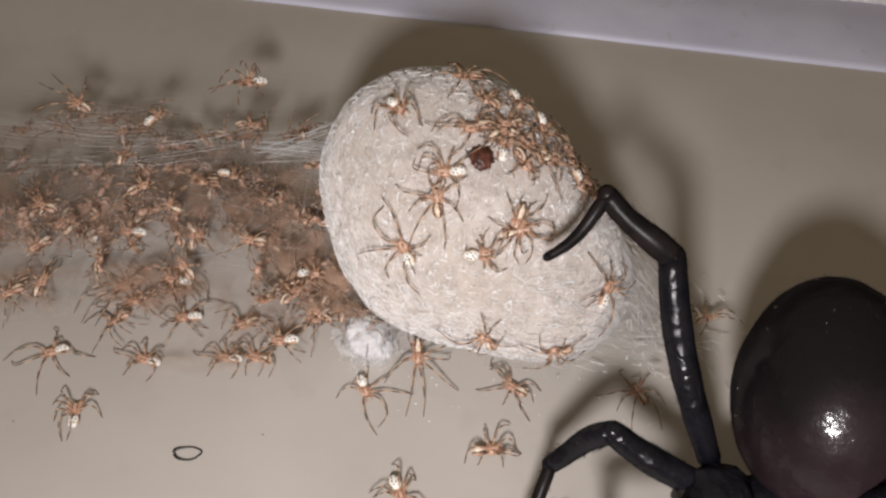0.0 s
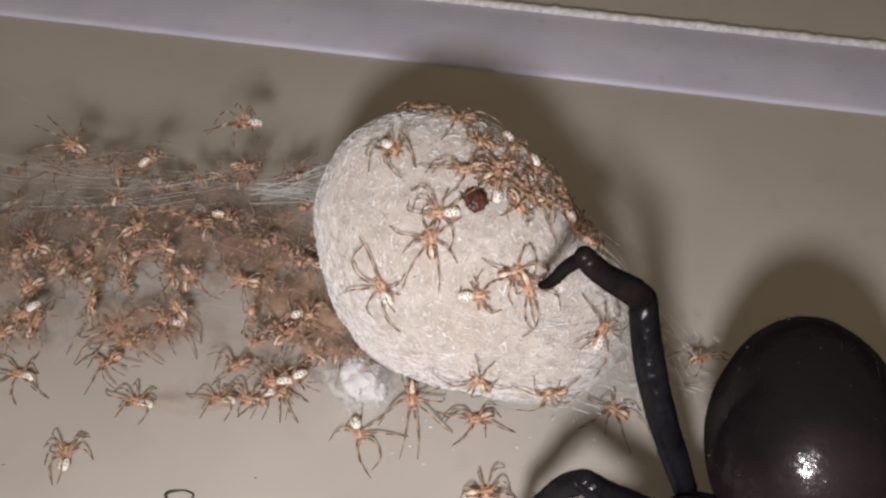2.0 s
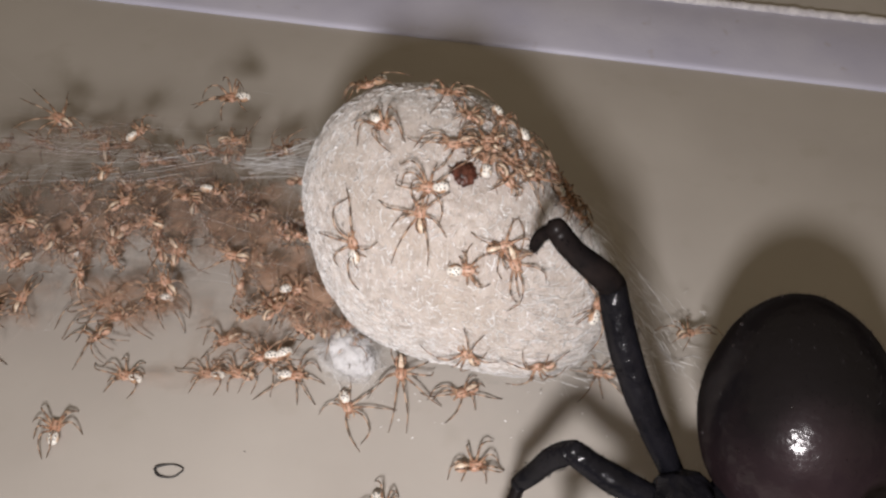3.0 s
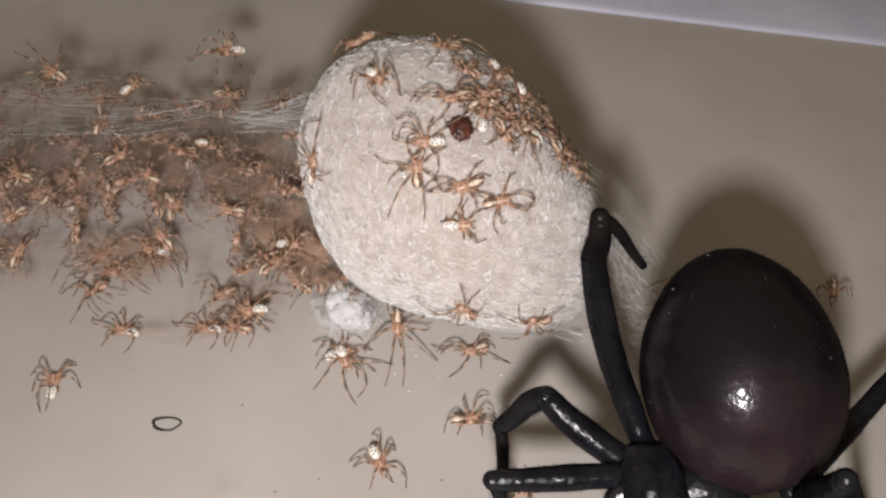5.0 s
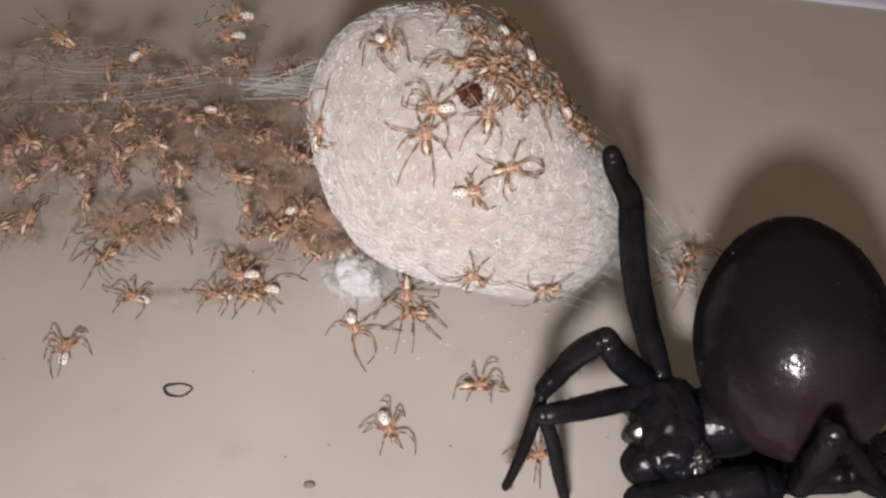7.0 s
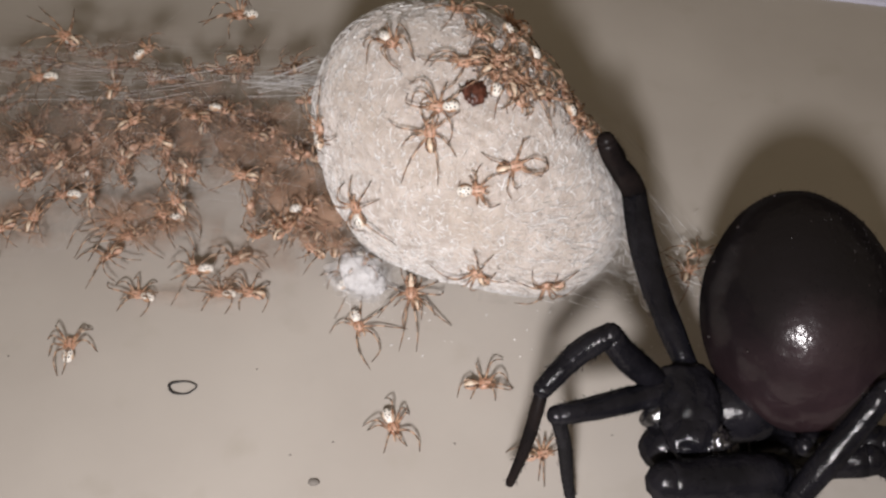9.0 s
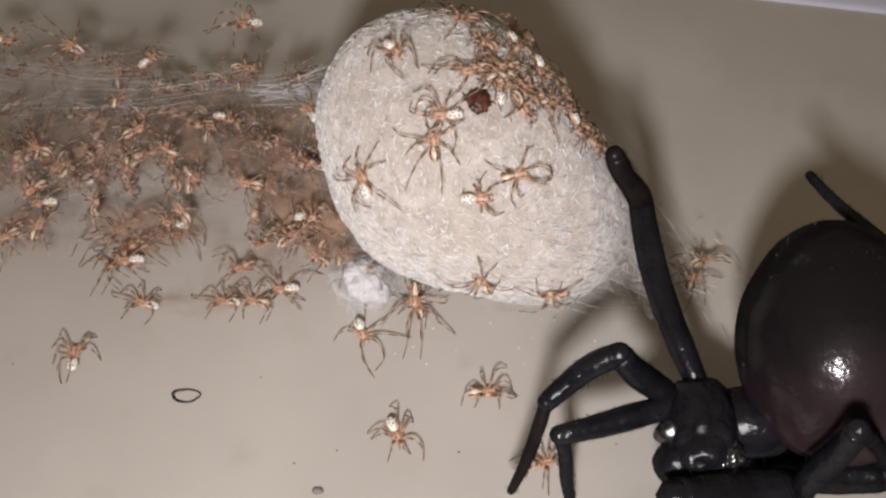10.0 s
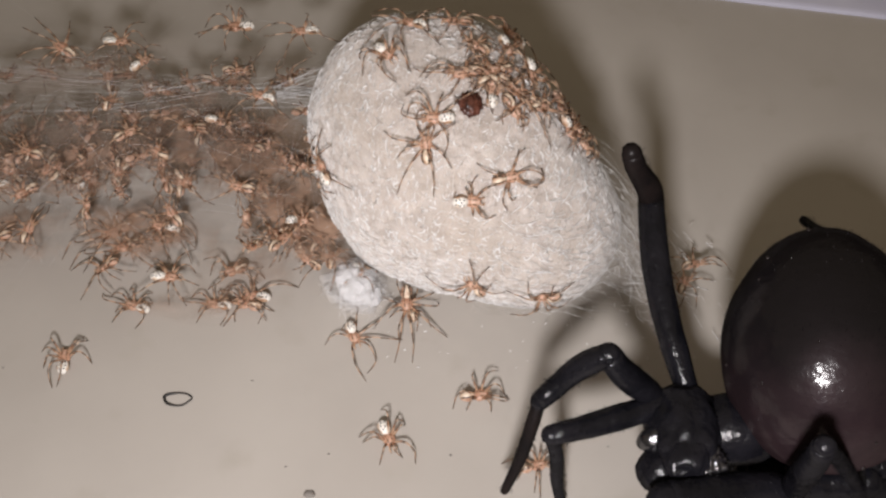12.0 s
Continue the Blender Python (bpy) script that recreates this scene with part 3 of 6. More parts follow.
def build_spiderling(name, seed, white, manner, drag, foot, size):
    """A hatchling with its eight legs, facing +x, standing on z = 0."""
    rnd = random.Random(seed)
    body = new(name)

    def grown(bm):
        for v in bm.verts:
            v.co *= size
        return bm

    bm = bmesh.new()
    ball(bm, (0.13, 0, 0.31), (0.31, 0.26, 0.16), None, 3, 0.08)
    ball(bm, (0.37, 0, 0.32), (0.13, 0.15, 0.11), None, 2)
    for f in bm.faces:
        c = f.calc_center_median()
        f.material_index = 1 if abs(abs(c.y) - 0.10) < 0.022 and c.z > 0.36 and c.x < 0.30 or c.x > 0.44 else 0
    part("cephalothorax", grown(bm), (amber_mat, hazel_mat), body)
    bm = bmesh.new()
    long, wide = ((0.34, 0.26) if white else (0.33, 0.24))
    ball(bm, (-0.40, 0, 0.38), (long, wide, 0.21), None, 4, 0.05)
    for f in bm.faces:
        c = f.calc_center_median()
        if white:
            f.material_index = 1 if abs(c.y) > 0.19 + 0.03 * math.sin(14 * c.x) or c.z < 0.34 else 0
        else:
            off = abs(c.y) - 0.12 - 0.03 * math.sin(9 * c.x + seed)
            f.material_index = 2 if abs(off) < 0.035 else 1 if off > 0 else 0
    ab = part("abdomen", grown(bm), (ivory_mat, tan_mat) if white else (tan_mat, amber_mat, streak_mat), body, "white abdomen with black dots" if white else "cream and brown streaked abdomen")
    bm = bmesh.new()
    spots = [(-0.25, 0.10), (-0.26, -0.10), (-0.41, 0.13), (-0.42, -0.13), (-0.57, 0.09), (-0.57, -0.09), (-0.34, 0.0)] if white else [(-0.34, 0.15), (-0.34, -0.15), (-0.58, 0.12), (-0.58, -0.12)]
    for x, y in spots:
        z = 0.38 + 0.21 * math.sqrt(max(0.05, 1 - ((x + 0.40) / long) ** 2 - (y / wide) ** 2))
        ball(bm, (x, y, z - 0.005), (0.048, 0.040, 0.03), None, 1)
    tagged(part("dot_pattern", grown(bm), dot_mat, ab), kind="stuff")
    lift, span, fore, hind, uneven = MANNERS[manner]
    for sgn in (1, -1):
        bm = bmesh.new()
        tube(bm, bow([(0.42, 0.09 * sgn, 0.29), (0.57, 0.15 * sgn, 0.28), (0.64, 0.10 * sgn, 0.12)], 3), [0.048] * 4 + [0.042, 0.036, 0.028], 6)
        part("palp", grown(bm), straw_mat, body)
        for turn_at, length, bend in ((28, 1.26, -fore), (64, 0.98, -fore * 0.6), (106, 0.74, hind * 0.7), (148, 1.10, hind)):
            length *= 0.55 if rnd.random() < 0.22 else 1.0
            path = leg_path(sgn * (turn_at + rnd.gauss(0, uneven)), sgn * (bend + rnd.gauss(0, uneven * 1.8)), length * span * rnd.uniform(0.86, 1.12),
                            lift * rnd.uniform(0.75, 1.25), max(0.02, foot + rnd.gauss(0, 0.10 if foot < 0.15 else 0.25)), drag)
            pts = bow(path, 4)
            thick = [0.054, 0.058, 0.055, 0.046, 0.042, 0.041, 0.038, 0.034, 0.030, 0.028, 0.026, 0.023, 0.018]
            marks = [0, 0, 2, 1, 0, 0, 1, 1, 0, 2, 1, 1]
            bm = bmesh.new()
            tube(bm, pts, thick, 6, marks)
            part("leg", grown(bm), (straw_mat, band_mat, hazel_mat), body)
    return body


# seed, white, manner, drag of the feet, height of the feet, size
KINDS = {
    "W1": (1, True, "sprawl", (0, 0), 0.03, 0.95), "W2": (2, True, "arch", (0.1, -0.2), 0.03, 0.88), "W3": (3, True, "bracket", (0, 0), 0.03, 0.90),
    "W4": (4, True, "curl", (0.1, 0.1), 0.03, 0.86), "W5": (5, True, "sprawl", (0.05, 0.30), 0.03, 0.90), "W6": (6, True, "arch", (0.50, 0.05), 0.03, 1.02),
    "WA": (7, True, "arch", (0, -0.1), 0.02, 0.95), "WA2": (8, True, "arch", (-0.1, 0.15), 0.02, 0.97), "WB": (9, True, "bracket", (0.10, 0), 0.03, 0.90),
    "WB2": (10, True, "sprawl", (-0.1, 0.1), 0.05, 0.88), "T1": (11, False, "sprawl", (0.1, 0.1), 0.03, 0.90), "T2": (12, False, "sprawl", (-0.15, 0.25), 0.05, 0.88),
    "T3": (13, False, "bracket", (0.1, -0.1), 0.05, 0.86), "T4": (14, False, "curl", (0.1, 0), 0.10, 0.88), "T5": (15, False, "sprawl", (0.0, 0.2), 0.03, 0.86),
    "T6": (16, False, "dangle", (0.45, 0.30), 0.05, 0.98), "T7": (17, False, "dangle", (-0.55, 0.0), 0.10, 0.85), "TA": (18, False, "arch", (0.15, 0), 0.02, 0.96),
    "TA2": (19, False, "arch", (-0.1, -0.1), 0.02, 0.90), "TB": (20, False, "bracket", (0.15, 0.05), 0.03, 0.92), "TB2": (21, False, "bracket", (-0.1, 0.2), 0.05, 0.90),
    "T8": (27, False, "sprawl", (0.25, 0.05), 0.05, 1.04), "W8": (28, True, "sprawl", (-0.15, 0.1), 0.05, 0.98),
    "C1": (22, False, "curl", (0.2, 0.2), 0.60, 0.95), "C2": (23, False, "dangle", (-0.1, 0.35), 0.50, 0.92), "C3": (24, False, "bracket", (0.3, 0), 0.45, 0.90),
    "C4": (25, False, "curl", (-0.2, -0.2), 0.20, 0.92), "C5": (26, True, "curl", (-0.1, 0.3), 0.55, 0.86)}
WHITE_TAG = "amber spiderling with white dotted abdomen"
TAN_TAG = "amber brown spiderling with banded legs"
first = {}


def stand(x, y, z, heading, lean=0.0, roll=0.0):
    return pose(x * MM, y * MM, z * MM, 0, 0, heading) @ pose(0, 0, 0, roll, -lean, 0)


def on_sac(u, v, heading, out=-0.05):
    """A pose on the sac's skin; heading in degrees from the sac's long axis."""
    p, n = sac_point(u, v, out)
    fore = SAC_TURN @ Vector((math.cos(radians(heading)), math.sin(radians(heading)), 0))
    fore = (fore - n * fore.dot(n)).normalized()
    m = Matrix((fore, n.cross(fore), n)).transposed().to_4x4()
    m.translation = p * MM
    return m


def spiderling(kind, m, where, group="spiderlings"):
    if kind not in first:
        ob = build_spiderling("spiderling", *KINDS[kind])
        first[kind] = ob
        ob.matrix_basis = m
    else:
        ob = copy_thing(first[kind], m)
    return tagged(ob, (WHITE_TAG if KINDS[kind][1] else TAN_TAG) + " " + where, "spiderling", group)


def build_brood():
    rnd = random.Random(21)
    # on the floor: x, y, heading, kind
    for x, y, h, k in (
            (-15.17, -9.03, 94, "WA"), (-1.75, -12.59, -66, "WA2"), (1.82, -10.72, 7, "TA"), (4.02, -13.89, 13, "TA2"), (-3.29, -7.84, -70, "W5"),
            (-12.67, -6.40, 161, "WB"), (-9.18, -6.29, 167, "WB"), (-7.92, -6.29, 161, "TB"),):
        spiderling(k, stand(x, y, 0.0, h, rnd.gauss(0, 4), rnd.gauss(0, 4)), "on the floor")
    # on the sac: u, v, heading, kind
    for u, v, h, k in (
            (128, 43, -50, "W2"), (129, 74, 178, "W3"), (169, 76, 95, "T2"), (274, 74, 0, "W4"), (331, 74, 10, "T3"), (275, 34, 110, "T5"), (301, 25, 190, "T5"), (70, 55, 200, "T3"),
            (52, 43, -105, "W1"), (70, 39, -95, "W4"), (67, 66, 75, "W4"), (29, 33, -20, "T2"), (17, 23, -40, "T1"), (44, 58, 160, "T2"), (45, 66, -60, "T4"), (33, 54, 20, "T3"),
            (14, 42, -70, "W4"), (7, 33, -80, "T4"), (94, 31, 180, "T2"), (85, 47, 120, "T4"), (92, 61, 200, "T1"), (73, 61, 40, "T2"), (59, 59, -30, "T3"),):
        spiderling(k, on_sac(u, v, h), "clinging to the egg sac")
    # hanging in the silk: x, y, z, heading, kind
    for x, y, z, h, k in (
            (-13.95, -2.82, 0.6, -155, "T8"), (-11.97, -2.72, 0.8, 177, "W8"), (-8.68, -4.78, 0.4, -149, "TB2"), (-17.61, -3.22, 1.2, 82, "T1"), (-18.87, -3.51, 1.0, -155, "T2"),
            (-11.08, -1.22, 2.0, 94, "T7"), (-5.58, -3.39, 2.2, -13, "W2"), (-10.47, 0.01, 4.2, -173, "T1"), (-7.71, -0.47, 3.5, 143, "T2"), (-14.30, 1.64, 4.2, 82, "T4"),
            (-17.14, -1.19, 4.0, 155, "T1"), (-16.52, 4.22, 5.0, 143, "T6"), (-8.83, 5.46, 5.2, 180, "W6"), (-12.78, 3.38, 5.0, 25, "W4"), (-9.30, 0.41, 4.2, -13, "W4"),
            (11.20, -4.98, 1.0, 31, "T1"), (17.97, -4.83, 0.6, -106, "T4"), (-8.21, -2.23, 3.0, 167, "T1"), (-6.73, -3.91, 2.0, -155, "T2"), (-4.94, -4.14, 1.5, 66, "T1"),
            (-4.32, -4.82, 1.2, 90, "T2"), (-5.29, -4.82, 1.2, 143, "T4"), (-13.19, -0.04, 4.0, 37, "T2"), (-11.64, -0.84, 3.8, 143, "T4"), (-8.80, 3.19, 4.6, 13, "T4"),
            (-6.35, 3.28, 4.0, 98, "T4"), (-3.10, -5.42, 1.0, -82, "W4"), (-1.09, -6.53, 0.7, -88, "T6"),
            (-13.46, -3.47, 0.3, -161, "T8"), (-11.91, -3.25, 0.5, 155, "T2"), (-14.15, -4.52, 0.3, -155, "T5"), (-4.59, -3.75, 1.6, 167, "T1"),):
        spiderling(k, stand(x, y, z, h, rnd.gauss(0, 12), rnd.gauss(0, 12)), "hanging in loose silk")
    # the crowd deeper in the tangle
    rnd = random.Random(3)
    for i in range(100):
        z = rnd.uniform(0.2, 3.6)
        x = -23 + 18.6 * (i + rnd.random()) / 100
        y = -0.15 - 0.85 * (z - 3) + rnd.gauss(0, rnd.choice((1.1, 2.1)) if x < -9 else 2.3)
        spiderling(rnd.choice(("C1", "C2", "C3", "C4", "C1", "C2", "C3", "C4", "T2", "T4", "C5")), stand(x, y, z, rnd.uniform(0, 360), rnd.gauss(0, 35), rnd.gauss(0, 50)), "packed in the silk tangle")
    # a thinner scatter under the veil
    for i in range(13):
        x, y, z = -19.5 + 13.0 * (i + rnd.random()) / 13, 4.0 + rnd.uniform(-1.6, 1.6), rnd.uniform(2.6, 3.6)
        spiderling(rnd.choice(("C1", "C2", "C3", "C4", "T2", "T4", "W4")), stand(x, y, z, rnd.uniform(0, 360), rnd.gauss(0, 25), rnd.gauss(0, 30)), "hanging under the silk veil")


build_brood()


# ---- floor litter ----
def build_ring():
    bm = bmesh.new()
    c = Vector((-10.29, -10.76, 0.00))
    pts, th = [], []
    for k in range(29):
        a = radians(-170 + 345 * k / 28)
        r = 1 + 0.06 * math.sin(3 * a) + 0.03 * math.sin(5 * a + 1)
        pts.append(c + Vector((0.55 * r * math.cos(a), 0.29 * r * math.sin(a), 0.035)))
        th.append(0.035 + 0.035 * max(0.0, -math.cos(a)))
    tube(bm, pts, th, 6)
    tagged(new("fibre_loop", mesh_of("fibre_loop", bm, ink_mat)), "tiny curled black fibre loop lying on the floor", "fibre")


def build_specks():
    for i, (x, y, r) in enumerate(((-17.69, -9.27, 0.05), (-4.68, -14.89, 0.22), (0.74, -13.27, 0.06), (-7.35, -9.90, 0.05), (-4.04, -13.20, 0.05), (6.96, -12.91, 0.05), (-5.68, -13.74, 0.05))):
        bm = bmesh.new()
        ball(bm, (x, y, 0.2 * r), (r, r * 0.7, r * 0.4), None, 2, 0.4, 2.0 + i)
        tagged(new("speck", mesh_of("speck", bm, speck_mat)), "tiny grey dirt speck lying on the floor", "speck", "floor specks")


build_ring()
build_specks()


# ---- mother spider ----
def leg_segment(name, mother, length, r0, r1, bend=0.0, swell=0.0):
    """One stiff leg segment along +z, slightly bowed, with thicker joints."""
    n = 14
    pts = [Vector((bend * math.sin(math.pi * k / n), 0.06 * math.sin(2 * math.pi * k / n), length * k / n)) for k in range(n + 1)]
    rad = []
    for k in range(n + 1):
        t = k / n
        r = r0 + (r1 - r0) * t + swell * math.sin(math.pi * t)
        r *= 1 + 0.07 * noise.noise(Vector((length * 3.1, k * 0.55, 2.0)))
        rad.append(r)
    bm = bmesh.new()
    tube(bm, pts, rad, 14)
    ball(bm, pts[0], (r0 * 0.985,) * 3, None, 2)
    ball(bm, pts[-1], (r1 * 0.985,) * 3, None, 2)
    ob = part(name, bm, shank_mat if name == "leg_tarsus" or length == 3.07 else black_mat, mother)
    rnd = random.Random(int(length * 100))
    lines = []
    for i in range(int(22 * length)):
        t = rnd.uniform(0.05, 0.97)
        a = rnd.uniform(0, 2 * math.pi)
        r = (r0 + (r1 - r0) * t + swell * math.sin(math.pi * t)) * 0.97
        out = Vector((math.cos(a), math.sin(a), 0))
        p = Vector((bend * math.sin(math.pi * t), 0, length * t)) + out * r
        way = (out * rnd.uniform(0.5, 1.0) + Vector((0, 0, rnd.uniform(0.5, 1.2)))).normalized()
        size = rnd.uniform(0.07, 0.17)
        lines.append(([p, p + way * size * 0.5, p + (way + Vector((0, 0, 0.25))) * size], rnd.uniform(0.006, 0.011)))
    hair = threads("hair", lines, black_mat, "", "")
    hair.parent = ob
    return ob


def build_mother():
    mother = new("mother_spider")
    tagged(mother, "large glossy black spider with bulbous plum-black abdomen guarding the sac", "spider")
    bm = bmesh.new()
    ball(bm, (0, 0, 0), (1.35, 1.75, 1.15), None, 5, 0.09, 2.2)
    part("cephalothorax", bm, black_mat, mother)
    bm = bmesh.new()
    ball(bm, (-0.05, -1.0, 0.05), (0.95, 1.15, 0.85), None, 4, 0.22, 1.5)
    part("head", bm, black_mat, mother)
    bm = bmesh.new()
    ball(bm, (1.9, 0.2, -0.4), (1.7, 1.3, 1.2), None, 4, 0.06, 1.5)
    part("pedicel", bm, black_mat, mother)
    for x, y, ang in ((-0.85, 0.5, 165), (-0.95, -0.35, 195)):
        bm = bmesh.new()
        lie = pose(0, 0, 0, 0, 18, ang).to_3x3()
        ball(bm, (x, y, 0.1), (0.85, 0.46, 0.46), lie, 3, 0.10, 1.5)
        part("coxa", bm, wet_mat, mother, "wet-looking glossy black hip joint")
    bm = bmesh.new()
    ball(bm, (-0.85, -1.35, -0.55), (0.88, 0.85, 0.85), None, 4, 0.10, 1.2)
    part("palp", bm, black_mat, mother)
    up = pose(0, 0, 0, 40, 0, 0).to_3x3()
    for x, y, z, r, g in ((0.25, -1.70, 0.05, 0.42, 2.1), (0.80, -1.55, 0.10, 0.46, 3.0)):
        bm = bmesh.new()
        ball(bm, (x, y, z), (r, 0.62, 0.34), up, 4, 0.45, g)
        part("mouthpart", bm, wet_mat, mother, "wet-looking glossy black mouthpart")
    bm = bmesh.new()
    made = ball(bm, (0, 0, 0), (3.50, 4.25, 3.45), None, 5, 0.02, 1.4)
    for v in made:
        v.co.x *= 1 - 0.018 * v.co.y
        v.co.z *= 1 - 0.018 * v.co.y
    skin = [(v.co.copy(), v.normal.copy()) for v in made]
    abdomen = part("abdomen", bm, belly_mat, mother, "bulbous plum-black abdomen")
    rnd = random.Random(17)
    lines = []
    for p, n in rnd.sample(skin, 1100):
        p = p * 0.997
        out = p.normalized()
        way = (out * 0.55 + Vector((rnd.gauss(0, 0.2), 0.8, rnd.gauss(0, 0.2)))).normalized()
        size = rnd.uniform(0.05, 0.12)
        lines.append(([p, p + way * size * 0.5, p + (way + Vector((0, 0.2, 0))) * size], rnd.uniform(0.005, 0.010)))
    hair = threads("hair", lines, belly_mat, "", "")
    hair.parent = abdomen
    # small domes added so that the skin shows scattered highlights
    bm = bmesh.new()
    for p, n in rnd.sample(skin, 48):
        ball(bm, p, (rnd.choice((0.025, 0.035, 0.05, 0.075)),) * 3, None, 2)
    tagged(part("glint_domes", bm, dome_mat, abdomen, "tiny glossy domes added to catch lamp glints"), kind="stuff")
    for sgn in (1, -1):
        bm = bmesh.new()
        tube(bm, bow([(-0.6 + 0.35 * sgn, -1.0, -0.1), (-0.8 + 0.36 * sgn, -1.6, -0.4), (-0.85 + 0.30 * sgn, -1.8, -1.2)], 5), [0.34] * 5 + [0.3, 0.28, 0.25, 0.2, 0.15, 0.1], 10)
        part("chelicera", bm, black_mat, mother)
    legs = {}
    for name, length, r0, r1, bend, swell in (("first_femur", 7.27, 0.43, 0.49, 0.3, 0.06), ("first_patella", 3.07, 0.50, 0.37, 0.12, 0.0), ("first_tarsus", 2.95, 0.25, 0.16, 0.26, 0.02), ("second_femur", 3.94, 0.46, 0.43, 0.1, 0.06), ("second_patella", 3.01, 0.43, 0.34, -0.2, 0.03), ("second_tarsus", 3.88, 0.24, 0.16, 0.1, 0.03), ("third_femur", 4.93, 0.43, 0.36, 0.0, 0.06), ("third_patella", 5.08, 0.26, 0.19, 0.1, 0.03), ("fourth_femur", 7.60, 0.40, 0.34, 0.0, 0.06), ("fourth_patella", 4.61, 0.24, 0.18, 0.1, 0.03), ("fifth_femur", 4.09, 0.85, 0.72, 0.0, 0.06), ("fifth_patella", 3.94, 0.52, 0.30, 0.1, 0.03), ("sixth_femur", 4.67, 0.46, 0.38, 0.0, 0.06), ("sixth_patella", 9.51, 0.27, 0.20, 0.1, 0.03), ("seventh_femur", 3.42, 0.75, 0.62, 0.0, 0.06), ("seventh_patella", 3.67, 0.45, 0.30, 0.1, 0.03), ("eighth_femur", 4.10, 0.75, 0.66, 0.0, 0.06), ("eighth_patella", 3.66, 0.48, 0.30, 0.1, 0.03)):
        legs[name] = leg_segment("leg_" + name.split("_")[1], mother, length, r0, r1, bend, swell)
    return mother, abdomen, legs


mother, abdomen, legs = build_mother()


def limb(ax, ay, az, bx, by, bz):
    """The pose of a leg segment from joint to joint, in millimetres of the mother's space."""
    a, b = Vector((ax, ay, az)) * MM, Vector((bx, by, bz)) * MM
    return Matrix.Translation(a) @ (b - a).to_track_quat("Z", "Y").to_matrix().to_4x4()


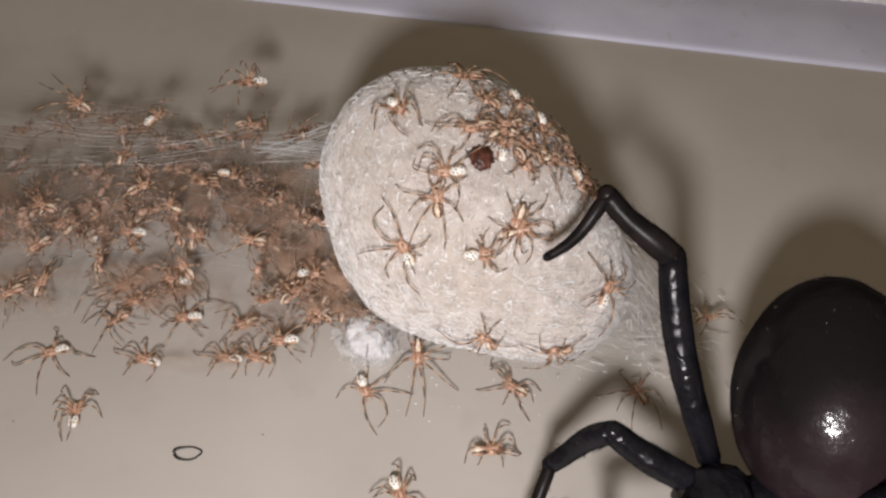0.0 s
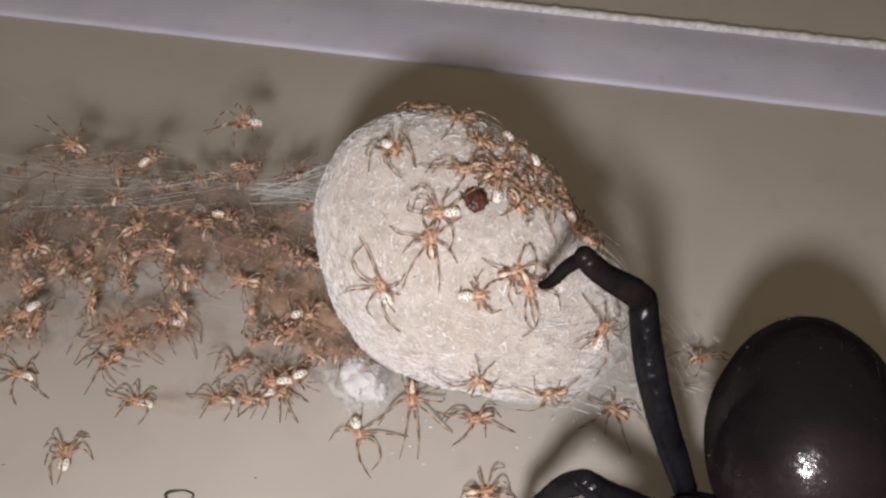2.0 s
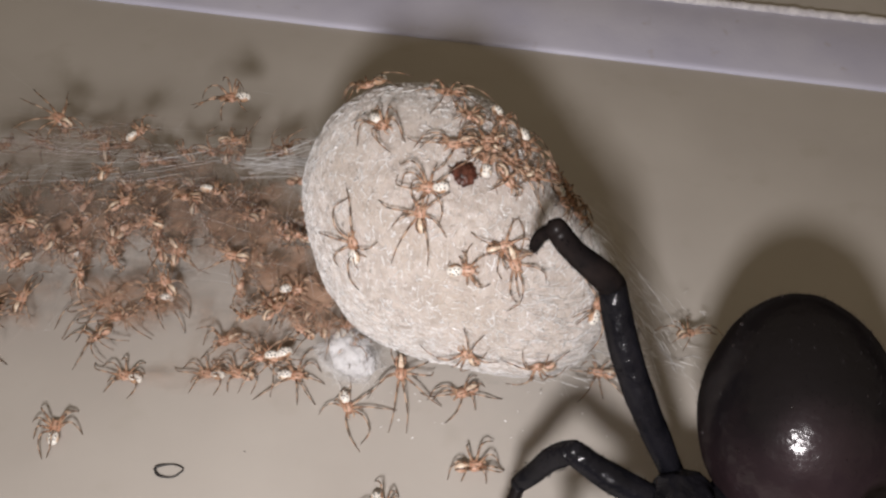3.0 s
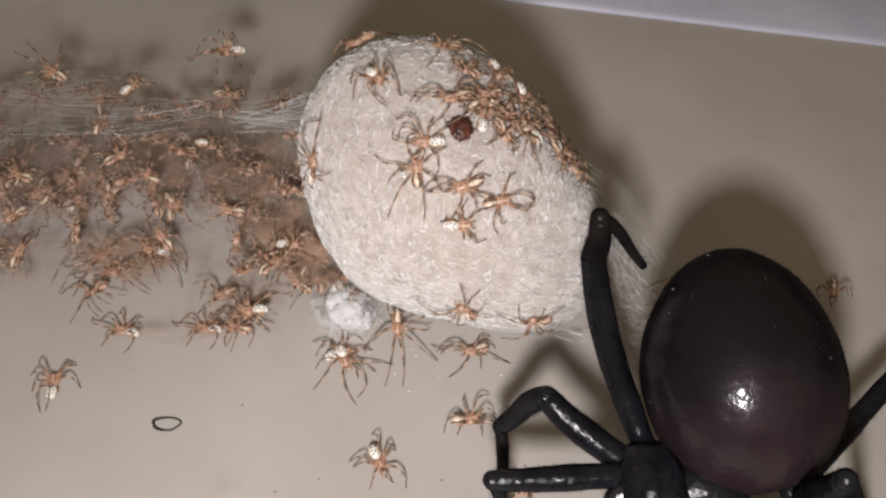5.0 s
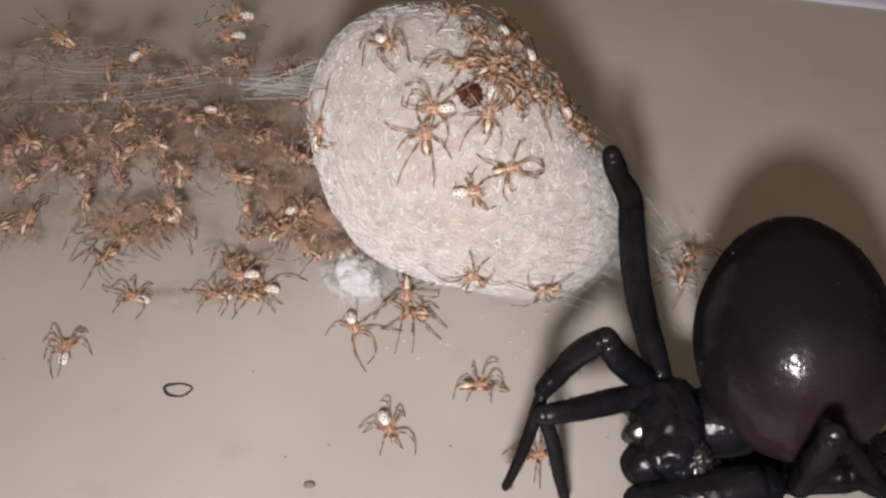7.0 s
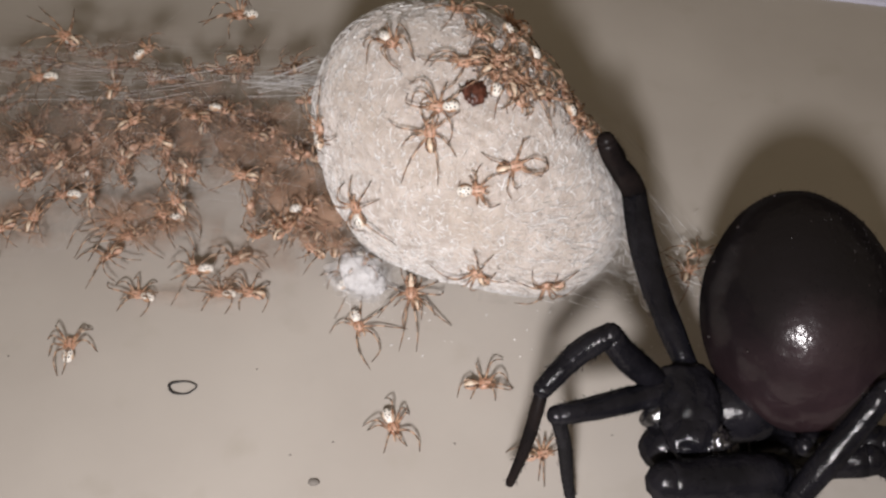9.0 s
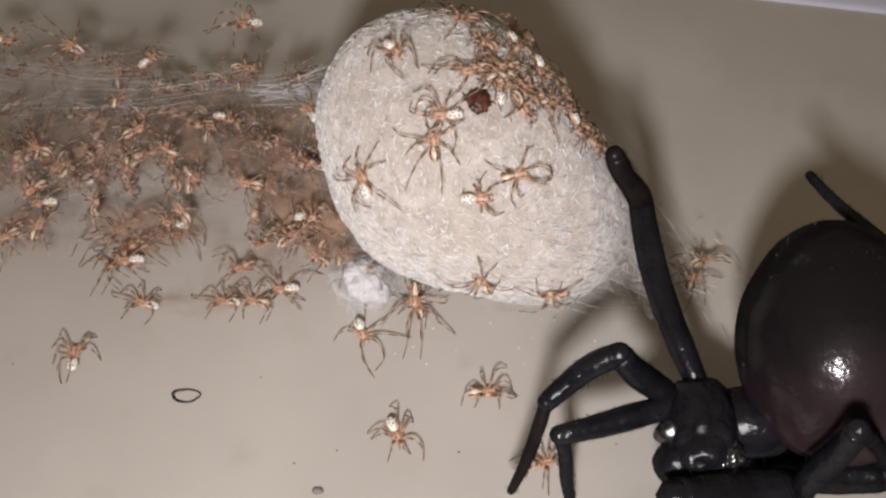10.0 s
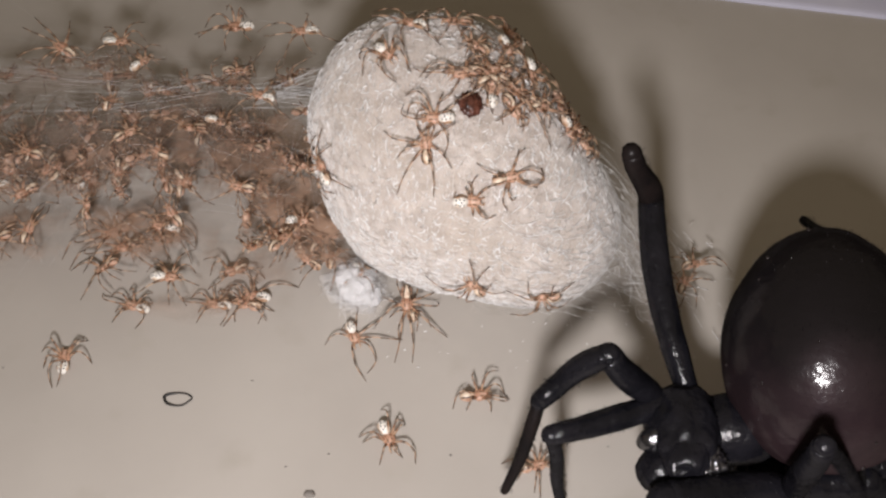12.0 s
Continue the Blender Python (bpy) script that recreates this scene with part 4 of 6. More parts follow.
# ---- what moves ----
def motions():
    walk(mother, [
        (0, pose(0.00941, -0.01564, 0.00480)),
        (0.5, pose(0.00916, -0.01542, 0.00480)),
        (1, pose(0.00898, -0.01482, 0.00480)),
        (1.5, pose(0.00871, -0.01477, 0.00480)),
        (2, pose(0.00885, -0.01506, 0.00480)),
        (2.5, pose(0.00883, -0.01502, 0.00480)),
        (3, pose(0.00880, -0.01526, 0.00480)),
        (3.2, pose(0.00908, -0.01500, 0.00480)),
        (4.8, pose(0.00772, -0.01601, 0.00480)),
        (5.0, pose(0.00779, -0.01592, 0.00480)),
        (5.5, pose(0.00772, -0.01611, 0.00480)),
        (6, pose(0.00750, -0.01563, 0.00480)),
        (6.5, pose(0.00791, -0.01510, 0.00480)),
        (7.0, pose(0.00827, -0.01474, 0.00480)),
        (7.2, pose(0.00824, -0.01462, 0.00480)),
        (8.8, pose(0.00871, -0.01422, 0.00480)),
        (9.0, pose(0.00882, -0.01421, 0.00480)),
        (9.5, pose(0.00913, -0.01454, 0.00480)),
        (10, pose(0.00912, -0.01448, 0.00480)),
        (10.5, pose(0.00897, -0.01443, 0.00480)),
        (11, pose(0.00890, -0.01452, 0.00480)),
        (11.5, pose(0.00889, -0.01474, 0.00480)),
        (12, pose(0.00880, -0.01465, 0.00480)),
    ])
    walk(abdomen, [
        (0, pose(0.00414, 0.00328, 0.00180, 30, 0, 0.0)),
        (0.5, pose(0.00397, 0.00323, 0.00180, 30, 0, 0.0)),
        (1, pose(0.00374, 0.00279, 0.00180, 30, 0, 0.0)),
        (1.5, pose(0.00404, 0.00269, 0.00180, 30, 0, 0.0)),
        (2, pose(0.00395, 0.00277, 0.00180, 30, 0, 0.0)),
        (2.5, pose(0.00410, 0.00259, 0.00180, 30, 0, 0.0)),
        (3, pose(0.00419, 0.00284, 0.00180, 30, 0, 0.0)),
        (3.2, pose(0.00399, 0.00274, 0.00180, 30, 0, 0.0)),
        (4.8, pose(0.00329, 0.00375, 0.00180, 30, 0, 12.0)),
        (5.0, pose(0.00333, 0.00352, 0.00180, 30, 0, 10.9)),
        (5.5, pose(0.00362, 0.00370, 0.00180, 30, 0, 8.0)),
        (6, pose(0.00433, 0.00328, 0.00180, 30, 0, 7.0)),
        (6.5, pose(0.00433, 0.00283, 0.00180, 30, 0, 6.0)),
        (7.0, pose(0.00443, 0.00230, 0.00180, 30, 0, 6.4)),
        (7.2, pose(0.00428, 0.00222, 0.00180, 30, 0, 6.6)),
        (8.8, pose(0.00403, 0.00290, 0.00180, 30, 0, 8.0)),
        (9.0, pose(0.00411, 0.00283, 0.00180, 30, 0, 7.5)),
        (9.5, pose(0.00431, 0.00288, 0.00180, 30, 0, 6.3)),
        (10, pose(0.00477, 0.00215, 0.00180, 30, 0, 5.0)),
        (10.5, pose(0.00486, 0.00214, 0.00180, 30, 0, 3.8)),
        (11, pose(0.00468, 0.00239, 0.00180, 30, 0, 2.5)),
        (11.5, pose(0.00481, 0.00254, 0.00180, 30, 0, 1.3)),
        (12, pose(0.00488, 0.00212, 0.00180, 30, 0, 0.0)),
    ])
    walk(legs["first_femur"], [
        (0.0, limb(-0.12, 1.92, 0.20, -1.64, 6.58, 5.57)),
        (0.5, limb(-0.13, 1.83, 0.20, -1.44, 6.80, 5.35)),
        (0.667, limb(-0.11, 1.77, 0.20, -1.60, 6.30, 5.69)),
        (0.833, limb(-0.13, 1.82, 0.20, -1.92, 5.47, 6.23)),
        (1.0, limb(-0.11, 1.75, 0.20, -2.05, 4.89, 6.47)),
        (1.25, limb(-0.05, 1.81, 0.20, -1.91, 4.91, 6.51)),
        (1.5, limb(0.00, 1.86, 0.20, -1.77, 4.92, 6.56)),
        (1.75, limb(-0.08, 1.81, 0.20, -1.91, 5.20, 6.37)),
        (2.0, limb(-0.17, 1.77, 0.20, -2.04, 5.47, 6.18)),
        (2.5, limb(-0.21, 1.55, 0.20, -2.28, 5.18, 6.15)),
        (3.0, limb(-0.21, 1.65, 0.20, -2.64, 5.33, 5.98)),
        (3.05, limb(-0.06, 1.67, 0.20, -2.04, 4.98, 6.37)),
        (3.1, limb(0.09, 1.69, 0.20, -1.42, 4.60, 6.69)),
        (3.15, limb(0.09, 1.89, 0.20, -1.03, 5.65, 6.33)),
        (3.2, limb(0.10, 2.09, 0.20, -0.62, 6.62, 5.84)),
        (3.378, limb(0.19, 2.15, 0.20, -0.53, 6.84, 5.72)),
        (3.556, limb(0.19, 2.13, 0.20, -0.54, 7.20, 5.36)),
        (3.733, limb(0.12, 2.05, 0.20, -0.63, 7.63, 4.80)),
        (3.911, limb(0.01, 1.93, 0.20, -0.74, 8.04, 4.07)),
        (4.089, limb(-0.11, 1.80, 0.20, -0.86, 8.37, 3.23)),
        (4.267, limb(-0.22, 1.68, 0.20, -0.95, 8.58, 2.39)),
        (4.444, limb(-0.29, 1.60, 0.20, -1.00, 8.69, 1.66)),
        (4.622, limb(-0.29, 1.58, 0.20, -0.98, 8.75, 1.14)),
        (4.8, limb(-0.20, 1.64, 0.20, -0.88, 8.84, 0.95)),
        (4.9, limb(-0.15, 1.61, 0.20, -1.11, 8.73, 1.35)),
        (5.0, limb(-0.10, 1.59, 0.20, -1.34, 8.58, 1.75)),
        (5.5, limb(-0.04, 1.75, 0.20, -1.51, 8.81, 1.16)),
        (6.0, limb(0.58, 1.33, 0.20, -1.44, 8.18, 1.62)),
        (6.167, limb(0.43, 1.33, 0.20, -1.38, 8.22, 1.67)),
        (6.333, limb(0.27, 1.48, 0.20, -1.13, 8.45, 1.75)),
        (6.5, limb(0.12, 1.48, 0.20, -1.05, 8.48, 1.79)),
        (6.75, limb(0.04, 1.43, 0.20, -0.83, 8.49, 1.70)),
        (7.0, limb(-0.04, 1.38, 0.20, -0.60, 8.50, 1.61)),
        (7.2, limb(-0.06, 1.50, 0.20, -0.42, 8.62, 1.65)),
        (8.8, limb(0.12, 1.40, 0.20, -1.27, 8.38, 1.71)),
        (9.0, limb(0.18, 1.52, 0.20, -1.13, 8.55, 1.51)),
        (9.5, limb(-0.06, 1.51, 0.20, -1.25, 8.50, 1.79)),
        (10.0, limb(0.07, 1.32, 0.20, -1.51, 8.13, 2.22)),
        (10.5, limb(0.12, 1.39, 0.20, -1.36, 8.24, 2.13)),
        (11.0, limb(0.06, 1.61, 0.20, -1.09, 8.61, 1.81)),
        (11.5, limb(0.05, 1.75, 0.20, -1.53, 8.81, 0.94)),
        (11.75, limb(0.17, 1.57, 0.20, -1.09, 8.51, 1.97)),
        (12, limb(0.30, 1.39, 0.20, -0.63, 8.05, 2.97)),
    ])
    walk(legs["first_patella"], [
        (0.0, limb(-1.64, 6.58, 5.57, -3.87, 8.06, 7.07)),
        (0.5, limb(-1.44, 6.80, 5.35, -3.73, 8.21, 6.81)),
        (0.667, limb(-1.60, 6.30, 5.69, -3.85, 7.56, 7.34)),
        (0.833, limb(-1.92, 5.47, 6.23, -4.07, 6.44, 8.19)),
        (1.0, limb(-2.05, 4.89, 6.47, -4.12, 5.70, 8.58)),
        (1.25, limb(-1.91, 4.91, 6.51, -4.04, 5.75, 8.55)),
        (1.5, limb(-1.77, 4.92, 6.56, -3.95, 5.80, 8.53)),
        (1.75, limb(-1.91, 5.20, 6.37, -4.10, 5.61, 8.48)),
        (2.0, limb(-2.04, 5.47, 6.18, -4.20, 5.40, 8.36)),
        (2.5, limb(-2.28, 5.18, 6.15, -4.20, 5.29, 8.55)),
        (3.0, limb(-2.64, 5.33, 5.98, -4.65, 5.81, 8.25)),
        (3.05, limb(-2.04, 4.98, 6.37, -3.48, 7.42, 7.55)),
        (3.1, limb(-1.42, 4.60, 6.69, -1.48, 7.62, 6.12)),
        (3.15, limb(-1.03, 5.65, 6.33, -0.30, 8.55, 5.62)),
        (3.2, limb(-0.62, 6.62, 5.84, 0.84, 9.20, 5.04)),
        (3.378, limb(-0.53, 6.84, 5.72, 0.96, 9.46, 5.13)),
        (3.556, limb(-0.54, 7.20, 5.36, 1.00, 9.86, 5.35)),
        (3.733, limb(-0.63, 7.63, 4.80, 0.89, 10.17, 5.61)),
        (3.911, limb(-0.74, 8.04, 4.07, 0.60, 10.21, 5.78)),
        (4.089, limb(-0.86, 8.37, 3.23, 0.15, 9.89, 5.69)),
        (4.267, limb(-0.95, 8.58, 2.39, -0.36, 9.33, 5.31)),
        (4.444, limb(-1.00, 8.69, 1.66, -0.81, 8.73, 4.72)),
        (4.622, limb(-0.98, 8.75, 1.14, -1.09, 8.30, 4.17)),
        (4.8, limb(-0.88, 8.84, 0.95, -1.09, 8.21, 3.94)),
        (4.9, limb(-1.11, 8.73, 1.35, -1.31, 8.12, 4.35)),
        (5.0, limb(-1.34, 8.58, 1.75, -1.53, 8.00, 4.76)),
        (5.5, limb(-1.51, 8.81, 1.16, -1.73, 8.51, 4.20)),
        (6.0, limb(-1.44, 8.18, 1.62, -1.87, 7.85, 4.64)),
        (6.167, limb(-1.38, 8.22, 1.67, -1.89, 7.91, 4.67)),
        (6.333, limb(-1.13, 8.45, 1.75, -1.81, 8.14, 4.72)),
        (6.5, limb(-1.05, 8.48, 1.79, -1.83, 8.17, 4.75)),
        (6.75, limb(-0.83, 8.49, 1.70, -1.78, 8.33, 4.61)),
        (7.0, limb(-0.60, 8.50, 1.61, -1.73, 8.48, 4.46)),
        (7.2, limb(-0.42, 8.62, 1.65, -1.54, 8.46, 4.51)),
        (8.8, limb(-1.27, 8.38, 1.71, -2.61, 8.43, 4.47)),
        (9.0, limb(-1.13, 8.55, 1.51, -2.54, 8.73, 4.23)),
        (9.5, limb(-1.25, 8.50, 1.79, -2.57, 8.67, 4.56)),
        (10.0, limb(-1.51, 8.13, 2.22, -2.86, 8.03, 4.97)),
        (10.5, limb(-1.36, 8.24, 2.13, -2.64, 8.18, 4.92)),
        (11.0, limb(-1.09, 8.61, 1.81, -2.39, 8.58, 4.59)),
        (11.5, limb(-1.53, 8.81, 0.94, -2.78, 8.99, 3.74)),
        (11.75, limb(-1.09, 8.51, 1.97, -2.31, 8.45, 4.79)),
        (12, limb(-0.63, 8.05, 2.97, -1.81, 7.75, 5.79)),
    ])
    walk(legs["first_tarsus"], [
        (0.0, limb(-3.87, 8.06, 7.07, -5.85, 6.83, 5.27)),
        (0.5, limb(-3.73, 8.21, 6.81, -5.50, 7.24, 4.67)),
        (0.667, limb(-3.85, 7.56, 7.34, -5.53, 7.01, 4.98)),
        (0.833, limb(-4.07, 6.44, 8.19, -5.46, 6.71, 5.61)),
        (1.0, limb(-4.12, 5.70, 8.58, -5.31, 6.41, 5.97)),
        (1.25, limb(-4.04, 5.75, 8.55, -5.32, 5.99, 5.91)),
        (1.5, limb(-3.95, 5.80, 8.53, -5.30, 5.56, 5.92)),
        (1.75, limb(-4.10, 5.61, 8.48, -5.35, 6.00, 5.84)),
        (2.0, limb(-4.20, 5.40, 8.36, -5.28, 6.40, 5.81)),
        (2.5, limb(-4.20, 5.29, 8.55, -5.28, 6.44, 6.06)),
        (3.0, limb(-4.65, 5.81, 8.25, -5.08, 7.20, 5.69)),
        (3.05, limb(-3.48, 7.42, 7.55, -4.21, 10.06, 6.47)),
        (3.1, limb(-1.48, 7.62, 6.12, -2.18, 10.34, 7.00)),
        (3.15, limb(-0.30, 8.55, 5.62, 0.40, 11.32, 6.32)),
        (3.2, limb(0.84, 9.20, 5.04, 2.79, 11.38, 5.40)),
        (3.378, limb(0.96, 9.46, 5.13, 2.95, 11.62, 5.36)),
        (3.556, limb(1.00, 9.86, 5.35, 3.07, 11.95, 5.25)),
        (3.733, limb(0.89, 10.17, 5.61, 3.03, 12.11, 5.05)),
        (3.911, limb(0.60, 10.21, 5.78, 2.75, 11.90, 4.68)),
        (4.089, limb(0.15, 9.89, 5.69, 2.21, 11.25, 4.08)),
        (4.267, limb(-0.36, 9.33, 5.31, 1.53, 10.32, 3.27)),
        (4.444, limb(-0.81, 8.73, 4.72, 0.87, 9.37, 2.39)),
        (4.622, limb(-1.09, 8.30, 4.17, 0.43, 8.69, 1.68)),
        (4.8, limb(-1.09, 8.21, 3.94, 0.36, 8.50, 1.39)),
        (4.9, limb(-1.31, 8.12, 4.35, 0.35, 8.07, 1.92)),
        (5.0, limb(-1.53, 8.00, 4.76, 0.30, 7.61, 2.49)),
        (5.5, limb(-1.73, 8.51, 4.20, 0.34, 7.87, 2.21)),
        (6.0, limb(-1.87, 7.85, 4.64, 0.17, 6.71, 2.85)),
        (6.167, limb(-1.89, 7.91, 4.67, -0.06, 6.92, 2.59)),
        (6.333, limb(-1.81, 8.14, 4.72, -0.43, 7.50, 2.20)),
        (6.5, limb(-1.83, 8.17, 4.75, -0.85, 8.49, 1.99)),
        (6.75, limb(-1.78, 8.33, 4.61, -0.65, 8.56, 1.89)),
        (7.0, limb(-1.73, 8.48, 4.46, -0.46, 8.64, 1.80)),
        (7.2, limb(-1.54, 8.46, 4.51, -0.27, 8.70, 1.86)),
        (8.8, limb(-2.61, 8.43, 4.47, -1.18, 8.58, 1.90)),
        (9.0, limb(-2.54, 8.73, 4.23, -1.07, 8.82, 1.68)),
        (9.5, limb(-2.57, 8.67, 4.56, -1.16, 8.75, 1.97)),
        (10.0, limb(-2.86, 8.03, 4.97, -1.41, 8.25, 2.41)),
        (10.5, limb(-2.64, 8.18, 4.92, -1.25, 8.38, 2.33)),
        (11.0, limb(-2.39, 8.58, 4.59, -0.98, 8.76, 2.01)),
        (11.5, limb(-2.78, 8.99, 3.74, -1.42, 9.05, 1.12)),
        (11.75, limb(-2.31, 8.45, 4.79, -0.96, 8.63, 2.17)),
        (12, limb(-1.81, 7.75, 5.79, -0.49, 8.08, 3.17)),
    ])
    walk(legs["second_femur"], [
        (0.0, limb(-0.31, 0.84, -0.20, -3.60, 2.19, 1.49)),
        (0.5, limb(-0.29, 0.74, -0.20, -3.46, 1.79, 1.88)),
        (1.0, limb(-0.54, 0.63, -0.20, -3.91, 1.26, 1.75)),
        (1.5, limb(-0.39, 0.74, -0.20, -3.48, 0.86, 2.24)),
        (2.0, limb(-0.54, 0.63, -0.20, -3.91, 1.22, 1.76)),
        (2.5, limb(-0.42, 0.42, -0.20, -3.73, 1.29, 1.75)),
        (3.0, limb(-0.48, 0.42, -0.20, -3.79, 1.62, 1.58)),
        (3.2, limb(-0.92, 0.11, -0.20, -4.16, 1.20, 1.76)),
        (4.0, limb(-0.73, 0.47, -0.20, -3.85, 1.93, 1.71)),
        (4.8, limb(-0.54, 0.84, -0.20, -3.52, 2.64, 1.64)),
        (5.0, limb(-0.46, 0.74, -0.20, -3.48, 2.79, 1.25)),
        (5.5, limb(-0.45, 0.84, -0.20, -3.72, 2.31, 1.41)),
        (6.0, limb(-0.10, 0.53, -0.20, -3.17, 1.67, 1.99)),
        (6.25, limb(-0.19, 1.04, -0.20, -3.04, 1.67, 2.44)),
        (6.5, limb(-0.27, 1.55, -0.20, -2.82, 1.65, 2.80)),
        (6.75, limb(-0.40, 1.54, -0.20, -2.66, 1.54, 3.03)),
        (7.0, limb(-0.53, 1.53, -0.20, -2.48, 1.42, 3.22)),
        (7.2, limb(-0.37, 1.58, -0.20, -2.51, 1.40, 3.10)),
        (8.8, limb(-0.82, 1.13, -0.20, -2.95, 1.02, 3.11)),
        (9.0, limb(-0.85, 0.90, -0.20, -2.99, 1.04, 3.10)),
        (9.25, limb(-0.82, 1.07, -0.20, -3.13, 1.16, 2.99)),
        (9.5, limb(-0.80, 1.24, -0.20, -3.26, 1.29, 2.87)),
        (9.75, limb(-0.86, 1.14, -0.20, -3.21, 1.10, 2.96)),
        (10.0, limb(-0.92, 1.05, -0.20, -3.15, 0.91, 3.04)),
        (10.5, limb(-0.80, 1.24, -0.20, -3.09, 1.11, 3.00)),
        (11.0, limb(-0.82, 1.35, -0.20, -3.02, 1.09, 3.06)),
        (11.5, limb(-0.80, 1.31, -0.20, -2.94, 1.05, 3.09)),
        (11.75, limb(-0.80, 1.27, -0.20, -2.93, 1.09, 3.11)),
        (12, limb(-0.80, 1.23, -0.20, -2.91, 1.13, 3.12)),
    ])
    walk(legs["second_patella"], [
        (0.0, limb(-3.60, 2.19, 1.49, -5.54, 2.22, -0.80)),
        (0.5, limb(-3.46, 1.79, 1.88, -5.65, 1.71, -0.18)),
        (1.0, limb(-3.91, 1.26, 1.75, -5.64, 1.37, -0.71)),
        (1.5, limb(-3.48, 0.86, 2.24, -5.58, 0.82, 0.10)),
        (2.0, limb(-3.91, 1.22, 1.76, -5.64, 1.34, -0.70)),
        (2.5, limb(-3.73, 1.29, 1.75, -5.62, 1.41, -0.59)),
        (3.0, limb(-3.79, 1.62, 1.58, -5.44, 1.81, -0.93)),
        (3.2, limb(-4.16, 1.20, 1.76, -5.91, 1.25, -0.68)),
        (4.0, limb(-3.85, 1.93, 1.71, -5.40, 2.17, -0.86)),
        (4.8, limb(-3.52, 2.64, 1.64, -4.84, 3.08, -1.02)),
        (5.0, limb(-3.48, 2.79, 1.25, -4.89, 3.11, -1.38)),
        (5.5, limb(-3.72, 2.31, 1.41, -5.05, 2.80, -1.24)),
        (6.0, limb(-3.17, 1.67, 1.99, -4.68, 1.96, -0.60)),
        (6.25, limb(-3.04, 1.67, 2.44, -4.74, 1.58, -0.04)),
        (6.5, limb(-2.82, 1.65, 2.80, -4.67, 1.18, 0.47)),
        (6.75, limb(-2.66, 1.54, 3.03, -4.55, 0.96, 0.76)),
        (7.0, limb(-2.48, 1.42, 3.22, -4.40, 0.74, 1.02)),
        (7.2, limb(-2.51, 1.40, 3.10, -4.34, 0.59, 0.85)),
        (8.8, limb(-2.95, 1.02, 3.11, -4.94, 0.24, 1.00)),
        (9.0, limb(-2.99, 1.04, 3.10, -5.19, -0.08, 1.38)),
        (9.25, limb(-3.13, 1.16, 2.99, -5.15, 0.20, 0.98)),
        (9.5, limb(-3.26, 1.29, 2.87, -5.07, 0.50, 0.60)),
        (9.75, limb(-3.21, 1.10, 2.96, -5.30, 0.26, 0.97)),
        (10.0, limb(-3.15, 0.91, 3.04, -5.49, 0.03, 1.38)),
        (10.5, limb(-3.09, 1.11, 3.00, -5.22, 0.19, 1.09)),
        (11.0, limb(-3.02, 1.09, 3.06, -5.44, 0.15, 1.55)),
        (11.5, limb(-2.94, 1.05, 3.09, -5.47, 0.07, 1.79)),
        (11.75, limb(-2.93, 1.09, 3.11, -5.31, 0.26, 1.47)),
        (12, limb(-2.91, 1.13, 3.12, -5.10, 0.47, 1.17)),
    ])
    walk(legs["second_tarsus"], [
        (0.0, limb(-5.54, 2.22, -0.80, -7.18, -0.70, -2.77)),
        (0.5, limb(-5.65, 1.71, -0.18, -7.12, -0.82, -2.73)),
        (1.0, limb(-5.64, 1.37, -0.71, -7.23, -1.14, -3.20)),
        (1.5, limb(-5.58, 0.82, 0.10, -7.22, -1.36, -2.67)),
        (2.0, limb(-5.64, 1.34, -0.70, -7.11, -0.96, -3.45)),
        (2.5, limb(-5.62, 1.41, -0.59, -6.97, -0.57, -3.65)),
        (3.0, limb(-5.44, 1.81, -0.93, -6.80, -0.09, -4.02)),
        (3.2, limb(-5.91, 1.25, -0.68, -7.15, -0.45, -3.94)),
        (4.0, limb(-5.40, 2.17, -0.86, -5.99, 0.59, -4.35)),
        (4.8, limb(-4.84, 3.08, -1.02, -4.76, 1.67, -4.64)),
        (5.0, limb(-4.89, 3.11, -1.38, -4.88, 0.94, -4.60)),
        (5.5, limb(-5.05, 2.80, -1.24, -5.12, 0.86, -4.60)),
        (6.0, limb(-4.68, 1.96, -0.60, -4.62, 0.28, -4.09)),
        (6.25, limb(-4.74, 1.58, -0.04, -4.94, -0.13, -3.52)),
        (6.5, limb(-4.67, 1.18, 0.47, -5.14, -0.55, -2.97)),
        (6.75, limb(-4.55, 0.96, 0.76, -5.42, -1.08, -2.42)),
        (7.0, limb(-4.40, 0.74, 1.02, -5.65, -1.57, -1.84)),
        (7.2, limb(-4.34, 0.59, 0.85, -5.58, -1.35, -2.27)),
        (8.8, limb(-4.94, 0.24, 1.00, -6.14, -1.92, -1.99)),
        (9.0, limb(-5.19, -0.08, 1.38, -6.21, -2.06, -1.80)),
        (9.25, limb(-5.15, 0.20, 0.98, -6.37, -1.69, -2.18)),
        (9.5, limb(-5.07, 0.50, 0.60, -6.48, -1.29, -2.54)),
        (9.75, limb(-5.30, 0.26, 0.97, -6.56, -1.50, -2.25)),
        (10.0, limb(-5.49, 0.03, 1.38, -6.59, -1.69, -1.92)),
        (10.5, limb(-5.22, 0.19, 1.09, -6.48, -1.55, -2.14)),
        (11.0, limb(-5.44, 0.15, 1.55, -6.60, -1.79, -1.60)),
        (11.5, limb(-5.47, 0.07, 1.79, -6.61, -1.69, -1.47)),
        (11.75, limb(-5.31, 0.26, 1.47, -6.43, -1.51, -1.79)),
        (12, limb(-5.10, 0.47, 1.17, -6.20, -1.32, -2.08)),
    ])
